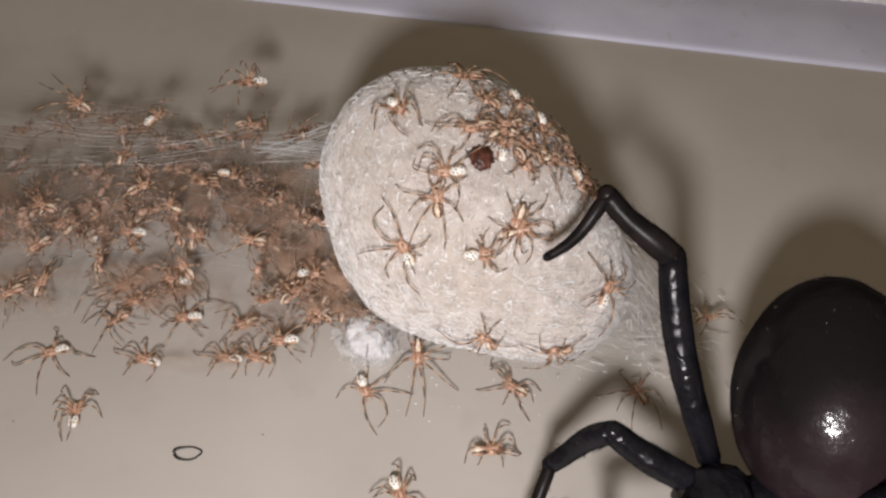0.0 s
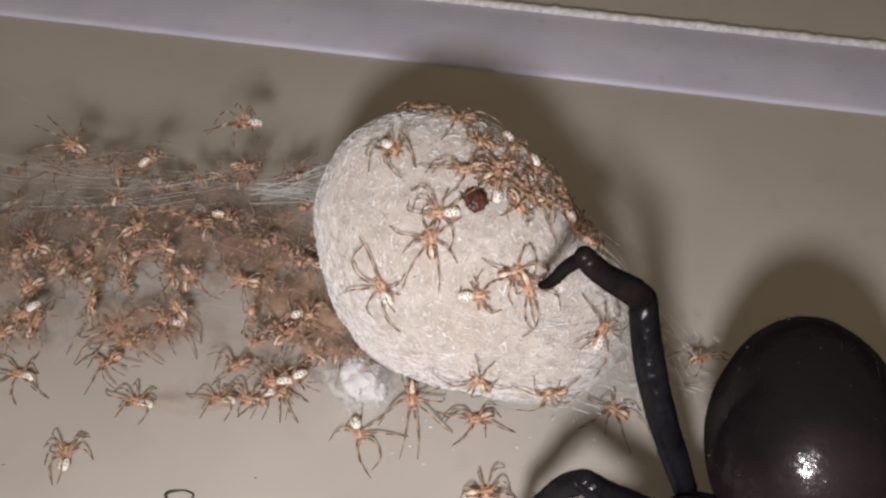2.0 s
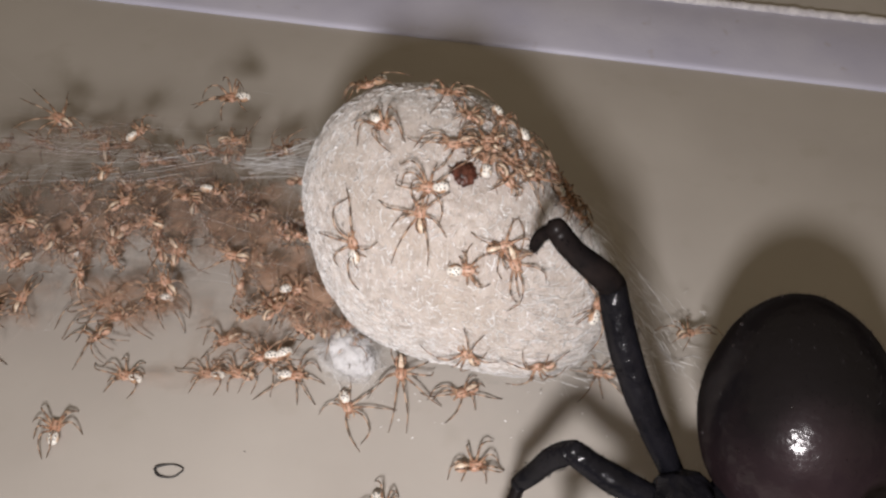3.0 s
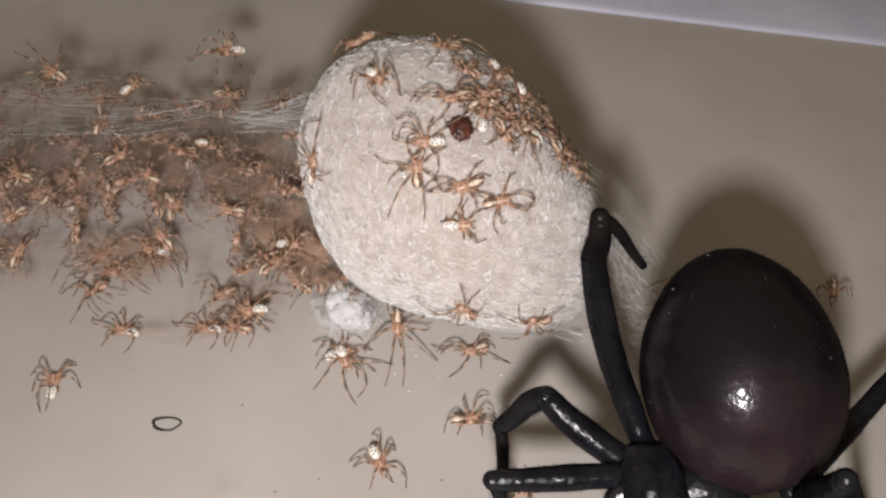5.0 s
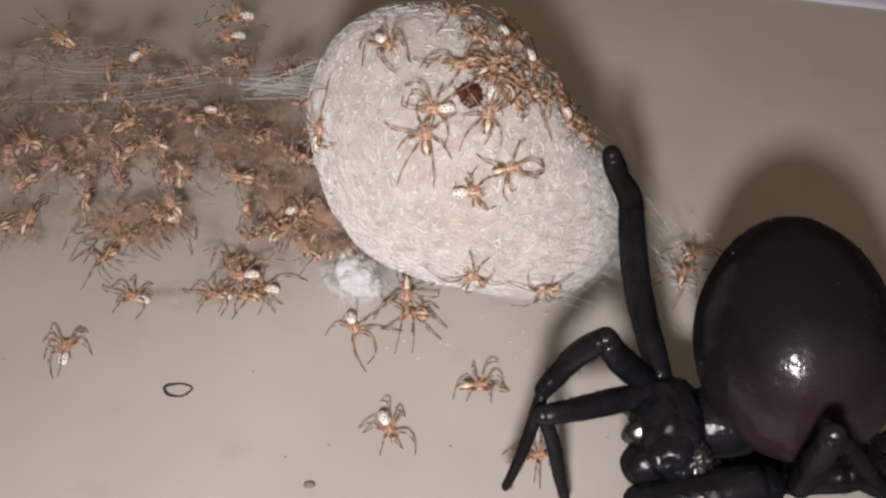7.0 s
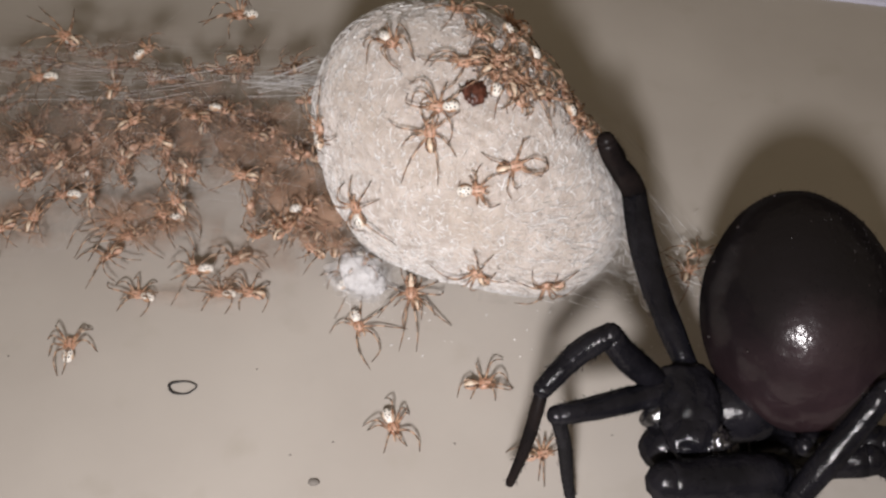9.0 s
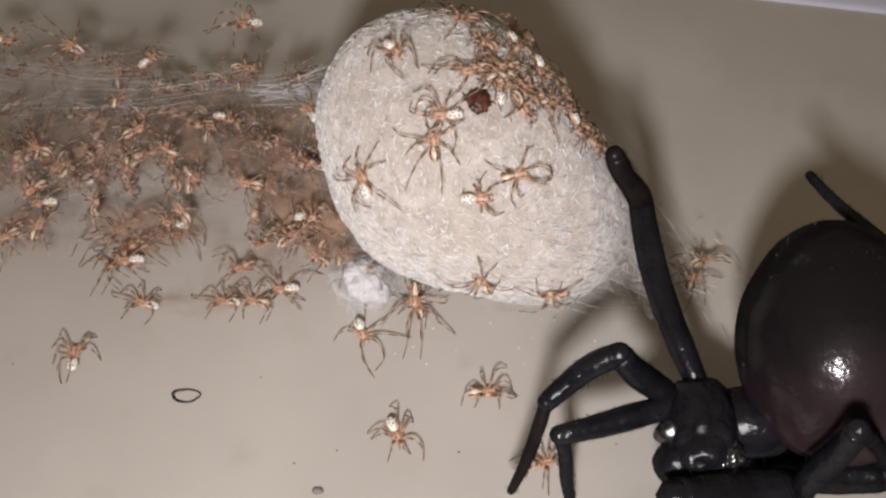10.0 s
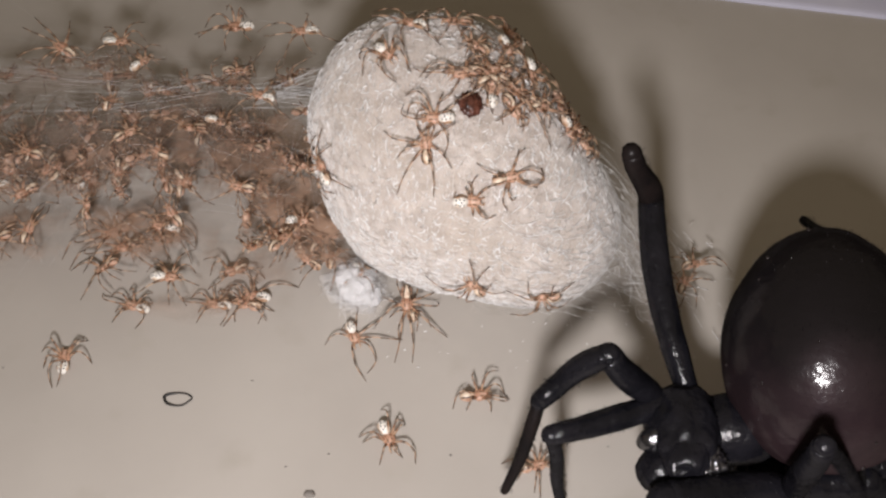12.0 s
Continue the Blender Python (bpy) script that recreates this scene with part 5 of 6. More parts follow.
    walk(legs["third_femur"], [
        (0.0, limb(-0.13, 0.00, 0.20, -4.48, -1.60, 1.88)),
        (3.2, limb(-0.21, 0.11, 0.20, -4.58, -1.63, 1.67)),
        (4.8, limb(-0.56, 0.43, 0.20, -5.28, -0.26, 1.41)),
        (5.0, limb(-0.51, 0.32, 0.20, -5.42, 0.04, 0.48)),
        (5.5, limb(-0.47, 0.32, 0.20, -5.33, -0.31, 0.77)),
        (5.75, limb(-0.43, 0.27, 0.20, -5.09, -0.79, 1.40)),
        (6.0, limb(-0.39, 0.22, 0.20, -4.74, -1.24, 2.00)),
        (6.25, limb(-0.16, 0.55, 0.20, -4.70, -0.91, 1.41)),
        (6.5, limb(0.08, 0.88, 0.20, -4.59, -0.56, 0.81)),
        (7.0, limb(0.12, 1.14, 0.20, -4.51, -0.29, 1.10)),
        (7.2, limb(0.11, 1.08, 0.20, -4.34, -0.58, 1.53)),
        (8.8, limb(-0.01, 0.91, 0.20, -4.63, -0.72, 0.75)),
        (9.0, limb(-0.05, 0.61, 0.20, -4.72, -0.81, 0.92)),
        (9.5, limb(-0.09, 1.01, 0.20, -4.71, -0.61, 0.76)),
        (10.0, limb(-0.30, 0.67, 0.20, -5.03, -0.70, 0.40)),
        (10.5, limb(-0.20, 0.97, 0.20, -4.85, -0.57, 0.69)),
        (11.0, limb(-0.29, 1.01, 0.20, -4.87, -0.68, 0.91)),
        (11.5, limb(-0.32, 0.93, 0.20, -4.95, -0.65, 0.74)),
        (12, limb(-0.10, 0.96, 0.20, -4.75, -0.59, 0.73)),
    ])
    walk(legs["third_patella"], [
        (0.0, limb(-4.48, -1.60, 1.88, -3.74, -1.78, -3.14)),
        (3.2, limb(-4.58, -1.63, 1.67, -3.79, -1.79, -3.34)),
        (4.8, limb(-5.28, -0.26, 1.41, -4.59, -0.13, -3.61)),
        (5.0, limb(-5.42, 0.04, 0.48, -4.47, 0.08, -4.51)),
        (5.5, limb(-5.33, -0.31, 0.77, -4.35, -0.23, -4.21)),
        (5.75, limb(-5.09, -0.79, 1.40, -3.77, -0.45, -3.49)),
        (6.0, limb(-4.74, -1.24, 2.00, -3.09, -0.64, -2.76)),
        (6.25, limb(-4.70, -0.91, 1.41, -3.07, -0.71, -3.39)),
        (6.5, limb(-4.59, -0.56, 0.81, -2.99, -0.75, -4.00)),
        (7.0, limb(-4.51, -0.29, 1.10, -3.33, -1.23, -3.75)),
        (7.2, limb(-4.34, -0.58, 1.53, -3.28, -1.47, -3.35)),
        (8.8, limb(-4.63, -0.72, 0.75, -3.66, -1.31, -4.20)),
        (9.0, limb(-4.72, -0.81, 0.92, -3.81, -1.75, -3.99)),
        (9.5, limb(-4.71, -0.61, 0.76, -4.05, -1.16, -4.24)),
        (10.0, limb(-5.03, -0.70, 0.40, -4.17, -0.99, -4.60)),
        (10.5, limb(-4.85, -0.57, 0.69, -3.93, -0.81, -4.30)),
        (11.0, limb(-4.87, -0.68, 0.91, -4.10, -0.66, -4.11)),
        (11.5, limb(-4.95, -0.65, 0.74, -4.19, -0.55, -4.28)),
        (12, limb(-4.75, -0.59, 0.73, -3.94, -0.83, -4.27)),
    ])
    walk(legs["fourth_femur"], [
        (0.0, limb(2.42, 0.10, 0.00, 8.84, 2.27, -3.43)),
        (3.2, limb(2.97, -0.22, 0.00, 9.21, 2.61, -3.30)),
        (3.378, limb(3.14, -0.13, 0.00, 9.35, 2.78, -3.28)),
        (3.556, limb(3.34, -0.09, -0.00, 9.46, 3.06, -3.22)),
        (3.733, limb(3.56, -0.07, 0.00, 9.55, 3.41, -3.13)),
        (3.911, limb(3.79, -0.07, 0.00, 9.61, 3.79, -3.01)),
        (4.089, limb(4.03, -0.07, 0.00, 9.64, 4.17, -2.88)),
        (4.267, limb(4.27, -0.07, 0.00, 9.66, 4.52, -2.74)),
        (4.444, limb(4.49, -0.05, 0.00, 9.69, 4.82, -2.62)),
        (4.622, limb(4.68, -0.01, 0.00, 9.75, 5.06, -2.53)),
        (4.8, limb(4.85, 0.08, 0.00, 9.86, 5.22, -2.50)),
        (4.867, limb(4.83, 0.00, 0.00, 9.97, 5.19, -2.08)),
        (4.933, limb(4.80, -0.11, 0.00, 10.15, 5.12, -1.28)),
        (5.0, limb(4.77, -0.19, 0.00, 10.21, 5.05, -0.84)),
        (5.062, limb(4.75, -0.17, 0.00, 10.22, 5.00, -1.01)),
        (5.125, limb(4.69, -0.18, 0.00, 10.21, 4.84, -1.47)),
        (5.188, limb(4.59, -0.19, 0.00, 10.14, 4.56, -2.10)),
        (5.25, limb(4.49, -0.21, 0.00, 10.01, 4.19, -2.81)),
        (5.312, limb(4.38, -0.22, 0.00, 9.83, 3.78, -3.48)),
        (5.375, limb(4.29, -0.23, 0.00, 9.62, 3.38, -4.04)),
        (5.438, limb(4.22, -0.24, 0.00, 9.44, 3.09, -4.41)),
        (5.5, limb(4.20, -0.22, 0.00, 9.38, 2.99, -4.55)),
        (6.0, limb(4.22, -0.74, 0.00, 9.43, 2.64, -4.38)),
        (6.167, limb(4.12, -0.94, 0.00, 9.48, 2.61, -4.05)),
        (6.333, limb(4.04, -1.17, 0.00, 9.64, 2.68, -3.40)),
        (6.5, limb(3.94, -1.38, 0.00, 9.65, 2.62, -3.04)),
        (7.2, limb(4.21, -2.25, 0.00, 10.12, 1.10, -3.42)),
        (7.52, limb(4.15, -2.21, 0.00, 10.01, 1.24, -3.39)),
        (7.84, limb(4.11, -1.98, 0.00, 9.89, 1.68, -3.32)),
        (8.16, limb(4.09, -1.70, 0.00, 9.75, 2.21, -3.24)),
        (8.48, limb(4.06, -1.47, 0.00, 9.61, 2.64, -3.16)),
        (8.8, limb(3.99, -1.42, 0.00, 9.50, 2.77, -3.13)),
        (9.15, limb(3.81, -1.59, 0.00, 9.54, 2.38, -3.02)),
        (9.5, limb(3.63, -1.62, 0.00, 9.57, 2.13, -2.91)),
        (9.58, limb(3.63, -1.58, 0.00, 9.55, 2.59, -2.32)),
        (9.66, limb(3.65, -1.49, 0.00, 9.29, 3.54, -0.85)),
        (9.74, limb(3.67, -1.37, 0.00, 8.60, 4.34, 0.95)),
        (9.82, limb(3.69, -1.28, 0.00, 7.74, 4.68, 2.42)),
        (9.9, limb(3.70, -1.24, 0.00, 7.32, 4.73, 3.00)),
        (10.0, limb(3.72, -1.28, 0.00, 7.25, 4.63, 3.22)),
        (10.1, limb(3.76, -1.31, 0.00, 7.21, 4.53, 3.43)),
        (10.167, limb(3.80, -1.31, 0.00, 7.63, 4.54, 2.96)),
        (10.233, limb(3.85, -1.31, 0.00, 8.55, 4.42, 1.72)),
        (10.3, limb(3.92, -1.31, 0.00, 9.45, 3.91, 0.00)),
        (10.367, limb(3.99, -1.30, 0.00, 9.98, 3.05, -1.72)),
        (10.433, limb(4.05, -1.30, 0.00, 10.11, 2.19, -2.96)),
        (10.5, limb(4.08, -1.30, 0.00, 10.11, 1.80, -3.43)),
        (10.767, limb(4.13, -1.21, 0.00, 10.16, 2.07, -3.27)),
        (11.033, limb(4.19, -1.05, 0.00, 10.20, 2.54, -2.96)),
        (11.3, limb(4.20, -0.89, 0.00, 10.19, 2.87, -2.78)),
        (11.35, limb(4.21, -0.87, 0.00, 9.99, 3.76, -1.70)),
        (11.4, limb(4.22, -0.86, 0.00, 8.88, 5.09, 0.83)),
        (11.45, limb(4.24, -0.85, 0.00, 7.01, 5.45, 3.22)),
        (11.5, limb(4.24, -0.83, 0.00, 5.98, 5.29, 4.16)),
        (11.6, limb(4.25, -0.91, 0.00, 6.42, 5.20, 3.97)),
        (11.7, limb(4.25, -1.03, 0.00, 7.18, 4.99, 3.59)),
        (11.8, limb(4.26, -1.11, 0.00, 7.59, 4.83, 3.37)),
        (12, limb(4.27, -1.30, 0.00, 7.84, 4.81, 2.77)),
    ])
    walk(legs["fourth_patella"], [
        (0.0, limb(8.84, 2.27, -3.43, 10.82, -1.73, -4.60)),
        (3.2, limb(9.21, 2.61, -3.30, 11.57, -1.14, -4.60)),
        (3.378, limb(9.35, 2.78, -3.28, 11.84, -0.77, -4.84)),
        (3.556, limb(9.46, 3.06, -3.22, 12.23, 0.11, -5.43)),
        (3.733, limb(9.55, 3.41, -3.13, 12.52, 1.53, -6.12)),
        (3.911, limb(9.61, 3.79, -3.01, 12.49, 3.38, -6.59)),
        (4.089, limb(9.64, 4.17, -2.88, 12.06, 5.35, -6.62)),
        (4.267, limb(9.66, 4.52, -2.74, 11.35, 7.08, -6.18)),
        (4.444, limb(9.69, 4.82, -2.62, 10.60, 8.32, -5.49)),
        (4.622, limb(9.75, 5.06, -2.53, 10.07, 9.03, -4.86)),
        (4.8, limb(9.86, 5.22, -2.50, 9.97, 9.32, -4.60)),
        (4.867, limb(9.97, 5.19, -2.08, 10.82, 9.15, -4.29)),
        (4.933, limb(10.15, 5.12, -1.28, 12.30, 8.53, -3.52)),
        (5.0, limb(10.21, 5.05, -0.84, 12.98, 8.02, -3.02)),
        (5.062, limb(10.22, 5.00, -1.01, 13.23, 7.70, -3.24)),
        (5.125, limb(10.21, 4.84, -1.47, 13.74, 6.73, -3.75)),
        (5.188, limb(10.14, 4.56, -2.10, 14.15, 5.18, -4.29)),
        (5.25, limb(10.01, 4.19, -2.81, 14.14, 3.29, -4.66)),
        (5.312, limb(9.83, 3.78, -3.48, 13.59, 1.46, -4.78)),
        (5.375, limb(9.62, 3.38, -4.04, 12.71, 0.04, -4.74)),
        (5.438, limb(9.44, 3.09, -4.41, 11.90, -0.80, -4.64)),
        (5.5, limb(9.38, 2.99, -4.55, 11.56, -1.07, -4.60)),
        (6.0, limb(9.43, 2.64, -4.38, 11.96, -1.21, -4.60)),
        (6.167, limb(9.48, 2.61, -4.05, 12.56, -0.77, -4.65)),
        (6.333, limb(9.64, 2.68, -3.40, 13.47, 0.44, -4.66)),
        (6.5, limb(9.65, 2.62, -3.04, 13.71, 1.10, -4.60)),
        (7.2, limb(10.12, 1.10, -3.42, 14.00, -1.08, -4.60)),
        (7.52, limb(10.01, 1.24, -3.39, 14.09, -0.49, -4.68)),
        (7.84, limb(9.89, 1.68, -3.32, 14.22, 1.12, -4.80)),
        (8.16, limb(9.75, 2.21, -3.24, 14.00, 3.08, -4.80)),
        (8.48, limb(9.61, 2.64, -3.16, 13.47, 4.66, -4.68)),
        (8.8, limb(9.50, 2.77, -3.13, 13.11, 5.23, -4.60)),
        (9.15, limb(9.54, 2.38, -3.02, 12.79, 5.33, -4.46)),
        (9.5, limb(9.57, 2.13, -2.91, 12.39, 5.51, -4.28)),
        (9.58, limb(9.55, 2.59, -2.32, 11.91, 6.31, -3.67)),
        (9.66, limb(9.29, 3.54, -0.85, 10.42, 7.84, -2.06)),
        (9.74, limb(8.60, 4.34, 0.95, 8.14, 8.84, 0.06)),
        (9.82, limb(7.74, 4.68, 2.42, 5.98, 8.91, 1.88)),
        (9.9, limb(7.32, 4.73, 3.00, 5.06, 8.73, 2.62)),
        (10.0, limb(7.25, 4.63, 3.22, 4.63, 8.42, 3.44)),
        (10.1, limb(7.21, 4.53, 3.43, 4.30, 8.02, 4.25)),
        (10.167, limb(7.63, 4.54, 2.96, 5.08, 8.32, 3.67)),
        (10.233, limb(8.55, 4.42, 1.72, 7.00, 8.74, 2.11)),
        (10.3, limb(9.45, 3.91, 0.00, 9.35, 8.52, -0.04)),
        (10.367, limb(9.98, 3.05, -1.72, 11.33, 7.43, -2.19)),
        (10.433, limb(10.11, 2.19, -2.96, 12.49, 6.06, -3.74)),
        (10.5, limb(10.11, 1.80, -3.43, 12.86, 5.39, -4.32)),
        (10.767, limb(10.16, 2.07, -3.27, 12.56, 6.00, -3.49)),
        (11.033, limb(10.20, 2.54, -2.96, 11.76, 6.76, -1.94)),
        (11.3, limb(10.19, 2.87, -2.78, 11.22, 7.05, -1.13)),
        (11.35, limb(9.99, 3.76, -1.70, 10.43, 8.25, -0.78)),
        (11.4, limb(8.88, 5.09, 0.83, 7.97, 9.54, 0.06)),
        (11.45, limb(7.01, 5.45, 3.22, 4.96, 8.89, 0.92)),
        (11.5, limb(5.98, 5.29, 4.16, 3.55, 7.98, 1.32)),
        (11.6, limb(6.42, 5.20, 3.97, 4.00, 8.30, 1.56)),
        (11.7, limb(7.18, 4.99, 3.59, 4.88, 8.69, 2.09)),
        (11.8, limb(7.59, 4.83, 3.37, 5.41, 8.77, 2.39)),
        (12, limb(7.84, 4.81, 2.77, 5.70, 8.52, 1.05)),
    ])
    walk(legs["fifth_femur"], [
        (0.0, limb(2.37, -1.49, -0.40, -1.49, -2.71, 0.20)),
        (4.8, limb(3.09, -1.52, -0.40, -0.89, -2.32, 0.15)),
        (6.0, limb(2.91, -2.14, -0.40, -1.05, -2.84, 0.35)),
        (6.6, limb(2.83, -2.28, -0.40, -1.22, -2.85, -0.22)),
        (7.2, limb(2.97, -2.23, -0.40, -1.08, -2.65, -0.79)),
        (8.0, limb(2.85, -2.34, -0.40, -1.20, -2.88, -0.10)),
        (8.8, limb(2.73, -2.45, -0.40, -1.19, -3.09, 0.59)),
        (9.5, limb(2.57, -2.63, -0.40, -1.34, -3.21, 0.68)),
        (10.5, limb(2.82, -2.32, -0.40, -1.20, -2.87, 0.15)),
        (12, limb(3.01, -2.32, -0.40, -1.00, -2.79, 0.23)),
    ])
    walk(legs["fifth_patella"], [
        (0.0, limb(-1.49, -2.71, 0.20, -1.87, -3.33, -3.67)),
        (4.8, limb(-0.89, -2.32, 0.15, -0.94, -2.76, -3.76)),
        (6.0, limb(-1.05, -2.84, 0.35, -0.92, -3.29, -3.56)),
        (6.6, limb(-1.22, -2.85, -0.22, -1.01, -3.56, -4.09)),
        (7.2, limb(-1.08, -2.65, -0.79, -0.80, -3.62, -4.60)),
        (8.0, limb(-1.20, -2.88, -0.10, -0.89, -3.79, -3.92)),
        (8.8, limb(-1.19, -3.09, 0.59, -0.85, -3.93, -3.24)),
        (9.5, limb(-1.34, -3.21, 0.68, -0.98, -4.18, -3.12)),
        (10.5, limb(-1.20, -2.87, 0.15, -0.84, -3.62, -3.69)),
        (12, limb(-1.00, -2.79, 0.23, -0.65, -3.66, -3.60)),
    ])
    walk(legs["sixth_femur"], [
        (0.0, limb(3.86, -0.31, 0.00, 4.71, -1.38, 4.47)),
        (2.4, limb(4.22, -1.17, 0.00, 4.54, -2.45, 4.48)),
        (4.8, limb(5.13, -0.44, 0.00, 4.91, -1.92, 4.42)),
        (6.5, limb(3.82, -1.99, 0.00, 3.63, -2.80, 4.60)),
        (7.2, limb(4.17, -2.46, 0.00, 3.83, -2.82, 4.64)),
        (8.0, limb(3.76, -2.57, 0.00, 4.26, -2.71, 4.64)),
        (8.8, limb(3.35, -2.67, 0.00, 4.66, -2.60, 4.48)),
        (8.867, limb(3.30, -2.86, 0.00, 4.98, -2.18, 4.30)),
        (8.933, limb(3.25, -3.20, 0.00, 5.50, -1.47, 3.71)),
        (9.0, limb(3.21, -3.39, 0.00, 5.69, -1.14, 3.25)),
        (9.167, limb(3.13, -3.22, 0.00, 5.29, -1.39, 3.71)),
        (9.333, limb(3.07, -3.02, 0.00, 4.50, -2.05, 4.34)),
        (9.5, limb(2.99, -2.85, 0.00, 3.99, -2.39, 4.54)),
        (10.0, limb(2.97, -2.61, 0.00, 3.43, -2.71, 4.65)),
        (10.5, limb(3.09, -2.34, 0.00, 3.00, -3.01, 4.62)),
        (12, limb(3.29, -2.33, 0.00, 2.93, -2.98, 4.61)),
    ])
    walk(legs["sixth_patella"], [
        (0.0, limb(4.71, -1.38, 4.47, 9.26, 0.56, -3.66)),
        (2.4, limb(4.54, -2.45, 4.48, 8.81, -0.44, -3.78)),
        (4.8, limb(4.91, -1.92, 4.42, 8.90, 0.16, -3.95)),
        (6.5, limb(3.63, -2.80, 4.60, 8.28, -0.88, -3.47)),
        (7.2, limb(3.83, -2.82, 4.64, 8.73, -1.19, -3.34)),
        (8.0, limb(4.26, -2.71, 4.64, 9.13, -0.52, -3.22)),
        (8.8, limb(4.66, -2.60, 4.48, 9.49, 0.16, -3.23)),
        (8.867, limb(4.98, -2.18, 4.30, 9.81, 0.47, -3.44)),
        (8.933, limb(5.50, -1.47, 3.71, 10.33, 0.98, -4.11)),
        (9.0, limb(5.69, -1.14, 3.25, 10.51, 1.20, -4.60)),
        (9.167, limb(5.29, -1.39, 3.71, 10.16, 0.84, -4.14)),
        (9.333, limb(4.50, -2.05, 4.34, 9.47, -0.04, -3.51)),
        (9.5, limb(3.99, -2.39, 4.54, 9.01, -0.50, -3.31)),
        (10.0, limb(3.43, -2.71, 4.65, 8.26, -0.76, -3.30)),
        (10.5, limb(3.00, -3.01, 4.62, 7.64, -1.00, -3.43)),
        (12, limb(2.93, -2.98, 4.61, 7.45, -0.98, -3.51)),
    ])
    walk(legs["seventh_femur"], [
        (0.0, limb(3.80, -0.21, -2.20, 7.21, -0.32, -2.05)),
        (0.5, limb(3.79, -0.21, -2.20, 7.21, -0.32, -2.03)),
        (1.0, limb(3.77, -0.16, -2.20, 7.19, -0.24, -2.08)),
        (1.5, limb(3.75, -0.15, -2.20, 7.17, -0.23, -2.08)),
        (2.0, limb(3.77, -0.18, -2.20, 7.18, -0.32, -2.02)),
        (2.5, limb(3.79, -0.20, -2.20, 7.20, -0.37, -1.95)),
        (3.0, limb(3.80, -0.22, -2.20, 7.21, -0.41, -1.92)),
        (3.2, limb(3.83, -0.21, -2.20, 7.23, -0.43, -1.87)),
        (4.8, limb(3.76, -0.26, -2.20, 7.16, -0.45, -1.91)),
        (5.0, limb(3.77, -0.26, -2.20, 7.17, -0.47, -1.88)),
        (5.5, limb(3.76, -0.26, -2.20, 7.16, -0.44, -1.92)),
        (6.0, limb(3.77, -0.25, -2.20, 7.17, -0.44, -1.88)),
        (6.5, limb(3.82, -0.24, -2.20, 7.21, -0.49, -1.77)),
        (7.0, limb(3.87, -0.24, -2.20, 7.23, -0.57, -1.62)),
        (7.2, limb(3.89, -0.24, -2.20, 7.21, -0.64, -1.50)),
        (8.8, limb(3.91, -0.22, -2.20, 7.25, -0.60, -1.55)),
        (9.0, limb(3.92, -0.22, -2.20, 7.26, -0.59, -1.56)),
        (9.5, limb(3.91, -0.23, -2.20, 7.28, -0.53, -1.69)),
        (10.0, limb(3.91, -0.22, -2.20, 7.28, -0.51, -1.70)),
        (10.5, limb(3.91, -0.23, -2.20, 7.26, -0.55, -1.65)),
        (11.0, limb(3.89, -0.22, -2.20, 7.26, -0.52, -1.69)),
        (11.5, limb(3.88, -0.23, -2.20, 7.26, -0.52, -1.71)),
        (12, limb(3.89, -0.23, -2.20, 7.26, -0.55, -1.66)),
    ])
    walk(legs["seventh_patella"], [
        (0.0, limb(7.21, -0.32, -2.05, 9.91, -0.70, -4.51)),
        (0.5, limb(7.21, -0.32, -2.03, 9.90, -0.68, -4.51)),
        (1.0, limb(7.19, -0.24, -2.08, 9.86, -0.54, -4.58)),
        (1.5, limb(7.17, -0.23, -2.08, 9.83, -0.51, -4.60)),
        (2.0, limb(7.18, -0.32, -2.02, 9.86, -0.64, -4.52)),
        (2.5, limb(7.20, -0.37, -1.95, 9.89, -0.71, -4.43)),
        (3.0, limb(7.21, -0.41, -1.92, 9.90, -0.77, -4.39)),
        (3.2, limb(7.23, -0.43, -1.87, 9.94, -0.80, -4.33)),
        (4.8, limb(7.16, -0.45, -1.91, 9.83, -0.86, -4.40)),
        (5.0, limb(7.17, -0.47, -1.88, 9.84, -0.87, -4.36)),
        (5.5, limb(7.16, -0.44, -1.92, 9.83, -0.86, -4.41)),
        (6.0, limb(7.17, -0.44, -1.88, 9.83, -0.83, -4.37)),
        (6.5, limb(7.21, -0.49, -1.77, 9.90, -0.88, -4.23)),
        (7.0, limb(7.23, -0.57, -1.62, 9.94, -0.97, -4.06)),
        (7.2, limb(7.21, -0.64, -1.50, 9.93, -1.05, -3.93)),
        (8.8, limb(7.25, -0.60, -1.55, 9.98, -0.99, -3.97)),
        (9.0, limb(7.26, -0.59, -1.56, 10.00, -0.99, -3.98)),
        (9.5, limb(7.28, -0.53, -1.69, 10.03, -0.94, -4.09)),
        (10.0, limb(7.28, -0.51, -1.70, 10.02, -0.91, -4.12)),
        (10.5, limb(7.26, -0.55, -1.65, 10.00, -0.95, -4.07)),
        (11.0, limb(7.26, -0.52, -1.69, 9.99, -0.91, -4.12)),
        (11.5, limb(7.26, -0.52, -1.71, 9.98, -0.92, -4.14)),
        (12, limb(7.26, -0.55, -1.66, 9.99, -0.95, -4.08)),
    ])
